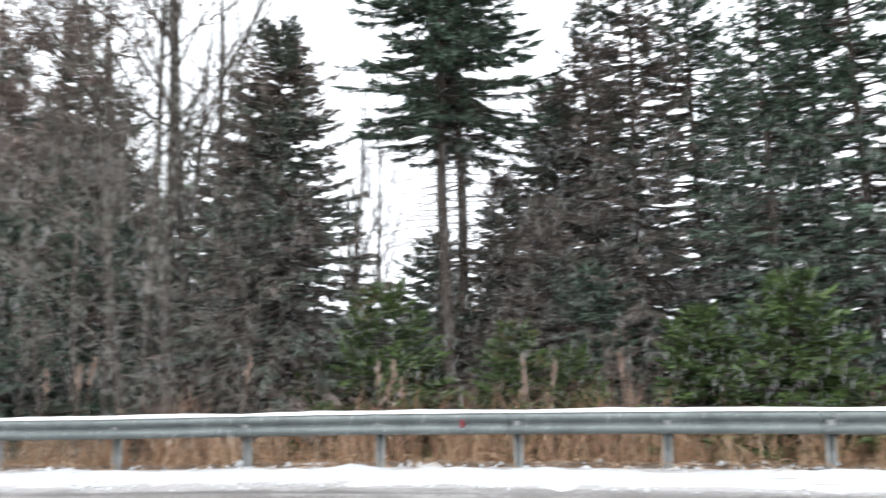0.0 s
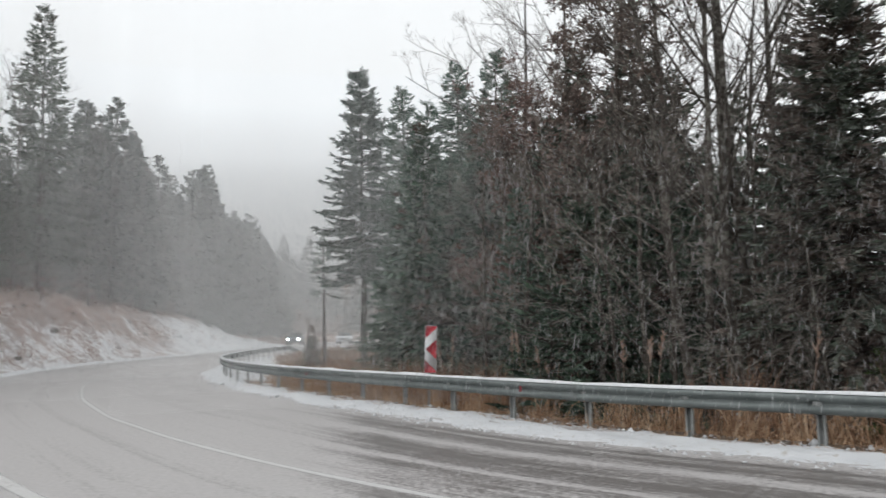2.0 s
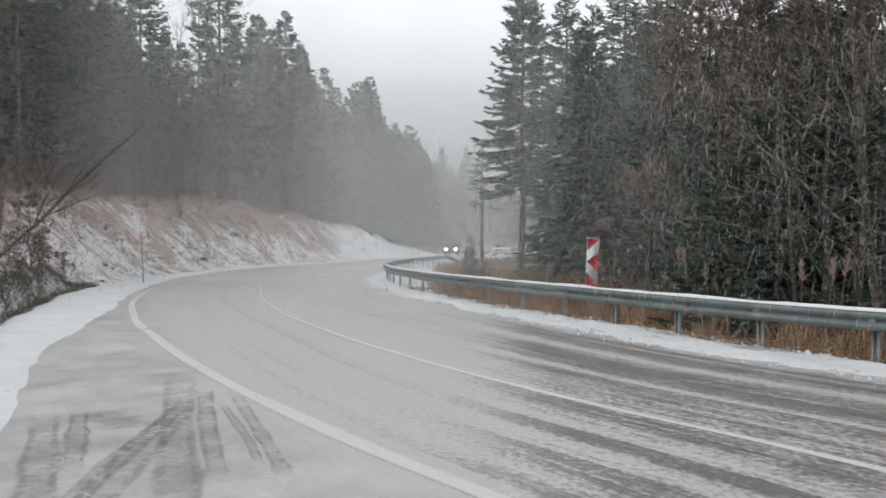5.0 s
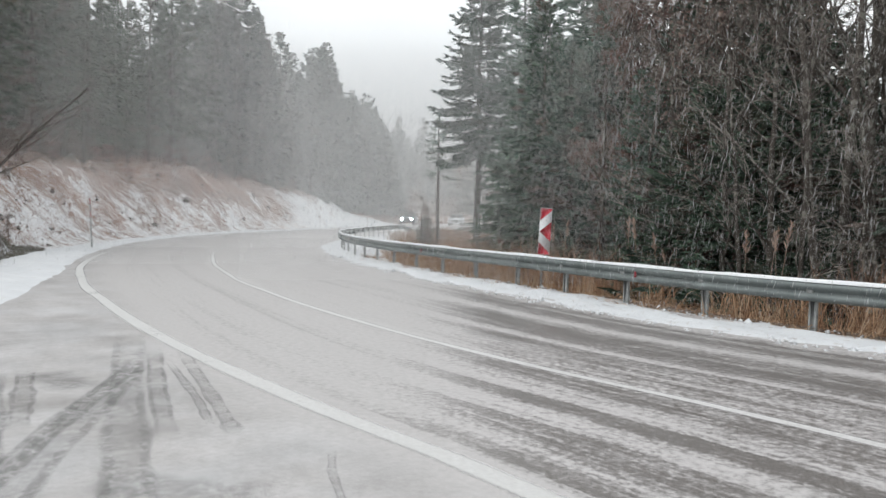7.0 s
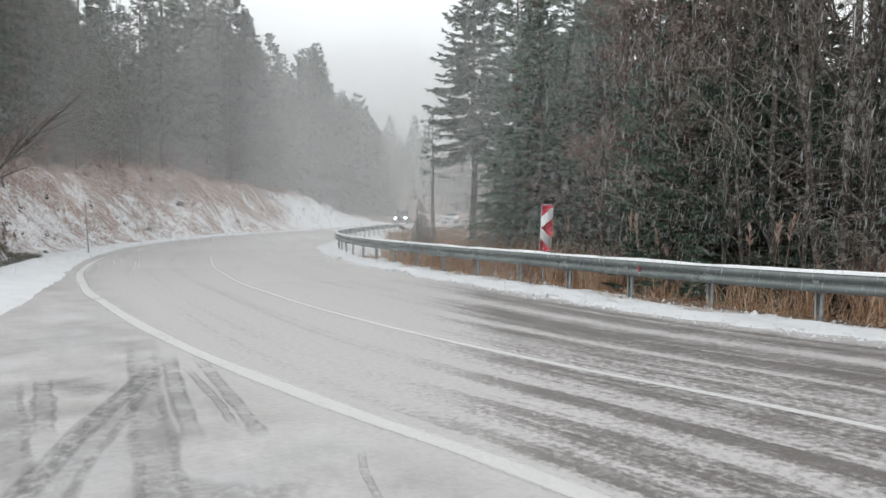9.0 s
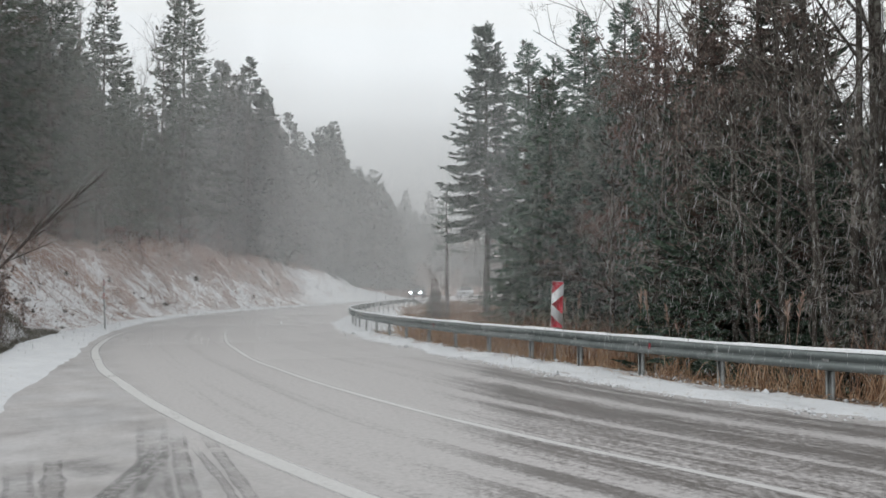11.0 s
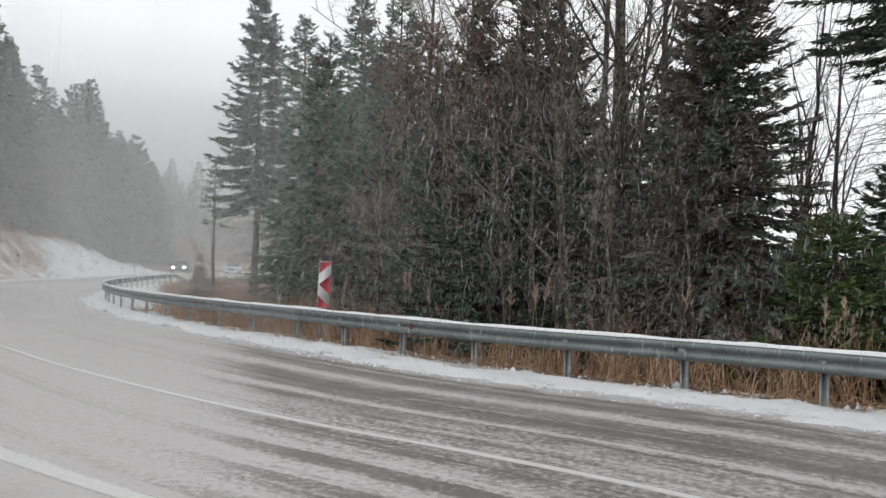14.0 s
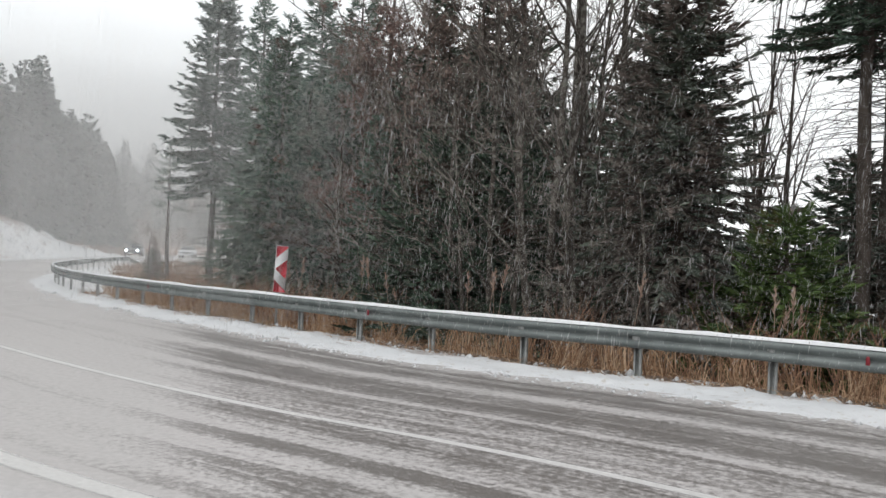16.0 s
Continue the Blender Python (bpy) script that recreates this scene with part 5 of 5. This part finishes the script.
blades("meadow_grass", ms, md, r2.uniform(0.35, 0.85, n), r2.uniform(0.03, 0.07, n), "meadow",
       "tall tan grass inside the bend of the road", 56, 0.4)
n = 16000
cs = 9 + 88 * r2.uniform(0, 1, 420) ** 1.3
cd = left_edge(cs) + 1.9 + r2.gamma(2.4, 1.5, 420)
ci = r2.integers(0, 420, n)
blades("bank_grass", cs[ci] + r2.normal(0, 0.55, n), cd[ci] + r2.normal(0, 0.35, n), r2.uniform(0.12, 0.36, n), r2.uniform(0.010, 0.026, n), "bent",
       "withered reddish grass poking through the snow on the bank", 55, 0.8)
n = 13000
ts = r2.uniform(4.5, 27, n)
blades("terrace_grass", ts, terrace_line(ts) + r2.uniform(-0.2, 0.45, n), r2.uniform(0.15, 0.36, n), r2.uniform(0.007, 0.018, n), "sodden",
       "dark sodden grass hanging over the low earth step", 57, 0.4)


def plume_geo(rng):
    """The feathery head and upper stem of a reed."""
    g = Geo()
    top = 1.75
    g.tubes([[(0, 0, -0.2), (0.02, 0.01, 0.9), (0.07, 0.02, top)]], [[0.007, 0.006, 0.003]], 4)
    k = 42
    z = rng.uniform(0, 1, k)
    base = np.stack([0.05 + 0.03 * z, 0.015 + 0 * z, 1.32 + 0.45 * z], 1)
    way = unit(np.c_[rng.normal(0.1, 0.3, k), rng.normal(0, 0.3, k), 0.9 + 0 * z])
    g.quads(kites(base, way, rng.uniform(0.10, 0.22, k) * (1.15 - 0.6 * z), rng.uniform(0.014, 0.03, k), rng))
    return g


plumes = []
for k in range(4):
    proto = tagged(new("reed_stalk"), "dry tan reed with a feathery head behind the guard rail", "reed")
    part("plume", plume_geo(np.random.default_rng(580 + k)), M["plume"], proto)
    plumes.append(proto)
pr = np.random.default_rng(59)
spots = np.repeat(pr.uniform(-14, 14, 17), pr.integers(1, 5, 17))
for i, s0 in enumerate(spots):
    x, y, _ = on_road(s0 + pr.normal(0, 0.22), -pr.uniform(0.7, 2.0))
    plant(plumes[i % 4], float(x), float(y), pr.uniform(0.65, 1.05), float(pr.uniform(0, 360)), (float(pr.normal(0, 4)), float(pr.normal(0, 4))), group="reeds behind the guard rail")


# ---- cars ----
def mat_glass():
    m = Mat("car_glass", 0.08, spec=0.6)
    m.color((0.03, 0.035, 0.04))
    return m.m


def mat_lamp():
    m = bpy.data.materials.new("lit_headlamp")
    m.use_nodes = True
    b = m.node_tree.nodes["Principled BSDF"]
    b.inputs["Emission Color"].default_value = (0.93, 0.97, 1.0, 1)
    b.inputs["Emission Strength"].default_value = 60.0
    return m


M["paint_white"] = mat_plain("white_car_paint", (0.62, 0.64, 0.66), 0.3, 0, 0.05, 2, 0.5, 0.02)
M["paint_grey"] = mat_plain("grey_car_paint", (0.10, 0.11, 0.125), 0.35, 0.2, 0.1, 2, 0.5, 0.02)
M["glass"] = mat_glass()
M["tyre"] = mat_plain("tyre_rubber", (0.02, 0.02, 0.02), 0.85)
M["lamp"] = mat_lamp()
M["lamp_off"] = mat_plain("headlamp_lens", (0.6, 0.62, 0.64), 0.15, 0.2)


def car(x, y, z, turn, paint, lamp, label):
    ob = tagged(new("car"), label, "car")
    prof = [(-2.05, 0.32), (-2.12, 0.55), (-2.05, 0.86), (-1.75, 0.93), (-1.05, 1.0), (1.75, 1.02), (2.05, 0.95), (2.1, 0.5), (2.02, 0.30)]
    g = Geo()
    ws = [(-0.86, 0.94), (-0.80, 1.0), (0.80, 1.0), (0.86, 0.94)]
    k = len(prof)
    v = [(yw, px * sc, pz) for yw, sc in ws for px, pz in prof]
    f = [(a * k + i, a * k + (i + 1) % k, (a + 1) * k + (i + 1) % k, (a + 1) * k + i) for a in range(3) for i in range(k)]
    g.add(v, f)
    g.f += [np.array([list(range(k))[::-1]]), np.array([[3 * k + i for i in range(k)]])]
    part("body", g, M[paint], ob, "")
    cab = [(-1.05, 0.98), (-0.35, 1.44), (0.95, 1.47), (1.75, 1.0)]
    g = Geo()
    g.add([(sx * (0.78 if pz < 1.2 else 0.60), px, pz) for sx in (-1, 1) for px, pz in cab],
          [(0, 1, 5, 4), (2, 3, 7, 6), (3, 2, 1, 0), (4, 5, 6, 7)])
    part("windows", g, M["glass"], ob, "dark glazing")
    g = Geo()
    g.box((-0.61, -0.36, 1.435), (0.61, 0.97, 1.485))
    part("roof", g, M[paint], ob, "")
    for sx in (-1, 1):
        for py in (-1.3, 1.3):
            w = Geo()
            w.tubes([[(sx * 0.68, py, 0.31), (sx * 0.88, py, 0.31)]], [[0.31, 0.31]], 18)
            wheel = part("wheel", w, M["tyre"], ob)
            rim = Geo()
            rim.tubes([[(sx * 0.87, py, 0.31), (sx * 0.885, py, 0.31), (sx * 0.89, py, 0.31)]], [[0.2, 0.2, 0.01]], 14)
            part("rim", rim, M["post"], wheel)
        h = Geo()
        a = np.linspace(0, 2 * math.pi, 13)[:-1]
        h.add([(sx * 0.60 + 0.14 * math.cos(t), -2.15, 0.70 + 0.11 * math.sin(t)) for t in a] +
              [(sx * 0.60 + 0.14 * math.cos(t), -2.05, 0.70 + 0.11 * math.sin(t)) for t in a],
              [(i, (i + 1) % 12, 12 + (i + 1) % 12, 12 + i) for i in range(12)])
        h.f.append(np.array([list(range(12))]))
        part("headlamp", h, M[lamp], ob, "lit headlamp" if lamp == "lamp" else "clear headlamp")
        mi = Geo()
        mi.box((sx * 0.95 - 0.09, -0.75, 0.98), (sx * 0.95 + 0.09, -0.66, 1.12))
        part("mirror", mi, M[paint], ob)
    bp = Geo()
    bp.box((-0.8, -2.17, 0.34), (0.8, -2.0, 0.52))
    part("bumper", bp, M[paint], ob)
    gr = Geo()
    gr.box((-0.42, -2.14, 0.56), (0.42, -2.08, 0.74))
    part("grille", gr, M["tyre"], ob, "dark grille")
    ob.matrix_world = pose(x, y, z, 0, 0, turn)


car(*polar(44.8, 105.0), 0.25, 45 - 8, "paint_white", "lamp_off", "white car far along the wet road")
car(*polar(48.2, 100.0), 0.35, 40, "paint_grey", "lamp", "grey car with lit headlamps on the road beyond the bend")


# ---- tyre tracks in the lay-by ----
def mat_track(solid=False):
    """Wet asphalt showing, blotchily and soft-edged, where tyres pressed the slush away; v runs across the track."""
    m = Mat("wet_tyre_mark", 0.4, spec=0.4)
    uv = m.n("ShaderNodeUVMap")
    uv.uv_map = "along"
    u, v, _ = m.split(uv.outputs[0])
    p = m.world_pos()
    n1, n2, n3 = m.noise(p, 2.5, 4), m.noise(p, 11, 5, 0.7), m.noise(p, 55, 3)
    off = m.math("MULTIPLY", m.math("ABSOLUTE", m.math("SUBTRACT", v, 0.5)), 2.0)
    off = m.math("ADD", off, m.math("MULTIPLY", m.math("SUBTRACT", n2, 0.5), 0.5))
    ridge = m.math("MAXIMUM", m.math("MULTIPLY", m.span(off, 0.30, 0.55), m.span(off, 0.98, 0.72)), m.math("MULTIPLY", m.span(off, 0.98, 0.6), 0.55))
    if solid:
        ridge = m.math("MULTIPLY", m.span(off, 1.0, 0.3), 0.75)
    ends = m.math("MULTIPLY", m.span(u, 0.0, 0.25), m.span(u, 1.0, 0.8))
    f = m.math("ADD", m.math("MULTIPLY", n1, 0.7), m.math("MULTIPLY", n2, 0.9))
    f = m.math("MULTIPLY", m.span(f, 0.55, 0.95), m.math("MULTIPLY", ridge, ends))
    m.color(m.ramp(n3, [(0.3, (0.15, 0.145, 0.14)), (0.7, (0.25, 0.245, 0.24))]))
    clear, both = m.n("ShaderNodeBsdfTransparent"), m.n("ShaderNodeMixShader")
    m.l(m.math("MULTIPLY", f, 0.42), both.inputs[0])
    m.l(clear.outputs[0], both.inputs[1])
    m.l(m.b.outputs[0], both.inputs[2])
    m.l(both.outputs[0], m.out.inputs[0])
    return m.m


M["track"], M["wet"] = mat_track(), mat_track(True)
TRACK_RNG = np.random.default_rng(63)


def tyre_track(points, width, mat="track"):
    """A thin wet strip where a tyre pressed through the slush."""
    p = np.array(points, float)
    ref = np.linspace(0, len(p) - 1, 40)
    q = np.stack([np.interp(ref, np.arange(len(p)), p[:, k]) for k in (0, 1)], 1)
    for _ in range(8):
        q[1:-1] = (q[:-2] + 2 * q[1:-1] + q[2:]) / 4
    tan = unit(np.gradient(q, axis=0))
    nn = np.stack([-tan[:, 1], tan[:, 0]], 1)
    t = np.linspace(0, 1, 5)
    wide = width * 1.5 * (1 + 0.12 * np.interp(np.arange(40), np.arange(0, 40, 3), TRACK_RNG.normal(0, 1, 14)))
    v = q[:, None] + nn[:, None] * ((t[None] - 0.5) * wide[:, None])[..., None]
    z = np.full((40, 5, 1), 0.003 + 0.0006 * TRACK_COUNT[0])
    TRACK_COUNT[0] += 1
    i = np.arange(200).reshape(40, 5)
    g = Geo()
    g.add(np.concatenate([v, z], 2), np.stack([i[:-1, :-1], i[1:, :-1], i[1:, 1:], i[:-1, 1:]], -1).reshape(-1, 4))
    me = g.mesh("tyre_track", M[mat], True)
    uv = me.uv_layers.new(name="along")
    loops = np.empty(len(me.loops), int)
    me.loops.foreach_get("vertex_index", loops)
    flat = np.stack(np.broadcast_arrays(np.linspace(0, 1, 40)[:, None], t[None]), -1).reshape(-1, 2)
    uv.data.foreach_set("uv", flat[loops].ravel())
    tagged(part("tyre_track", me, None), "dark broken tyre mark through the thin slush", "tyre mark", kind="structure")


TRACK_COUNT = [0]
tyre_track([(-9.3, 4.3), (-6.8, 2.55), (-5.2, 1.5), (-4.2, 0.9)], 0.24)
tyre_track([(-8.9, 4.0), (-6.5, 2.2), (-5.0, 1.2)], 0.16)
tyre_track([(-11.2, 4.8), (-7.4, 3.13), (-4.9, 2.1), (-3.9, 1.7)], 0.26)
tyre_track([(-9.6, 4.4), (-7.2, 3.35), (-5.6, 2.7)], 0.14)
tyre_track([(-9.2, 4.55), (-6.35, 3.5), (-5.3, 3.1)], 0.10)
tyre_track([(-8.6, 4.1), (-6.6, 3.45), (-5.7, 3.1)], 0.07)
tyre_track([(-9.3, 2.5), (-6.3, 1.65), (-5.0, 1.2)], 0.22)
tyre_track([(-9.0, 2.75), (-6.5, 1.95)], 0.15)


tyre_track([(-4.6, 3.45), (-4.2, 3.15), (-3.85, 2.95), (-3.4, 2.7)], 0.05)
tyre_track([(-8.75, 2.85), (-7.6, 2.80)], 0.42, "wet")
tyre_track([(-5.1, 1.9), (-4.5, 2.25), (-4.0, 2.75)], 0.4, "wet")


# ---- falling snow, and thread veils in place of haze ----
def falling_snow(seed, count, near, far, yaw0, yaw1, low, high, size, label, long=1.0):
    """Streak-shaped flakes hung through the air, made larger with distance to fit the camera's view."""
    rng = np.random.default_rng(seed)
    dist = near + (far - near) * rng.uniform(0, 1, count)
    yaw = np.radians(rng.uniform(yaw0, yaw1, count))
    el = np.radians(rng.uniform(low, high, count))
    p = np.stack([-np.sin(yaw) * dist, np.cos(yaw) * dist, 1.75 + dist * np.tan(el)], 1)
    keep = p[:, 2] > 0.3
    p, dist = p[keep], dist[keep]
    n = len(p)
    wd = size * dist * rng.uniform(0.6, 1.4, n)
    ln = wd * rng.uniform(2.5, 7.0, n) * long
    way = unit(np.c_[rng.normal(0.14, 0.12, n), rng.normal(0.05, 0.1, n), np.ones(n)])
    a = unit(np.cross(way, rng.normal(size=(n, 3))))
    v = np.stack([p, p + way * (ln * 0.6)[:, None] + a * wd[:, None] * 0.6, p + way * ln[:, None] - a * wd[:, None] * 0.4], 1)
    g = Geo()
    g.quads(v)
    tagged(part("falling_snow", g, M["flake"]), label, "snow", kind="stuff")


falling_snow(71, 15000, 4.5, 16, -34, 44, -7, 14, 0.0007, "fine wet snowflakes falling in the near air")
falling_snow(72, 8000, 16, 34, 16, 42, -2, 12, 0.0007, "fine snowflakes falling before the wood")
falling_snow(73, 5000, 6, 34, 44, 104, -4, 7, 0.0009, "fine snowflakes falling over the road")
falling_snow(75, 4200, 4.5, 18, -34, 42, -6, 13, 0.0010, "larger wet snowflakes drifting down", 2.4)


def haze_veil(seed, dist, cover, yaw0, yaw1, label):
    """A veil added for haze: upright sub-pixel threads around the camera, evenly strewn, thinning out upwards."""
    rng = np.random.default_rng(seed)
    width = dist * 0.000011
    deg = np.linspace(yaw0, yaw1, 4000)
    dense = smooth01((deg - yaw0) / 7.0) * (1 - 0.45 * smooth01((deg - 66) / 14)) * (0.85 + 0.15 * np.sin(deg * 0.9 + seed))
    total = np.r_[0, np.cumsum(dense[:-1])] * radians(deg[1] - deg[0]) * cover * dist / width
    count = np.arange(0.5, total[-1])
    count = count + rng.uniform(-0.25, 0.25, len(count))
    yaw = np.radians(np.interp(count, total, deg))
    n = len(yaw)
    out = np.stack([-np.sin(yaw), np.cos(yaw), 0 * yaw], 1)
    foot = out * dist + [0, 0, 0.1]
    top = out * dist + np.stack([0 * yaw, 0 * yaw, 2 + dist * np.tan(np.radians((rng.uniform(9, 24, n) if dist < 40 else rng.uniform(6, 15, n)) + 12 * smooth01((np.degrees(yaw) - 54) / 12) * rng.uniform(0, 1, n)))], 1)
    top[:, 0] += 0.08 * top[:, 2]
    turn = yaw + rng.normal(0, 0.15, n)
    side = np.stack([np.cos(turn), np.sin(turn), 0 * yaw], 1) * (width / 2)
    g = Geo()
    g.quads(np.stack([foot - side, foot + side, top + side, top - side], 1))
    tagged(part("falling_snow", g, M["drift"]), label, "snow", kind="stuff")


haze_veil(81, 25.0, 0.07, 27, 104, "thin veil of threads standing in for snowy haze over the road")
haze_veil(82, 36.0, 0.11, 34, 104, "veil of threads standing in for snowy haze over the bend")
haze_veil(83, 50.0, 0.14, 37, 104, "veil of threads standing in for snowy haze before the hillside")
haze_veil(87, 30.0, 0.08, 27, 56, "veil of threads standing in for snowy haze along the edge of the wood")
haze_veil(88, 19.0, 0.08, 28, 60, "light veil of threads standing in for snowy haze by the guard rail")
haze_veil(84, 72.0, 0.15, 40, 80, "dense threads standing in for snowy haze before the hillside")
haze_veil(85, 100.0, 0.16, 40, 68, "dense threads standing in for snowy haze along the valley")
haze_veil(86, 145.0, 0.30, 38, 60, "thick distant threads standing in for snowy haze in the valley")
haze_veil(89, 14.5, 0.014, -43, 33, "thin veil of threads standing in for snowy haze before the near wood")
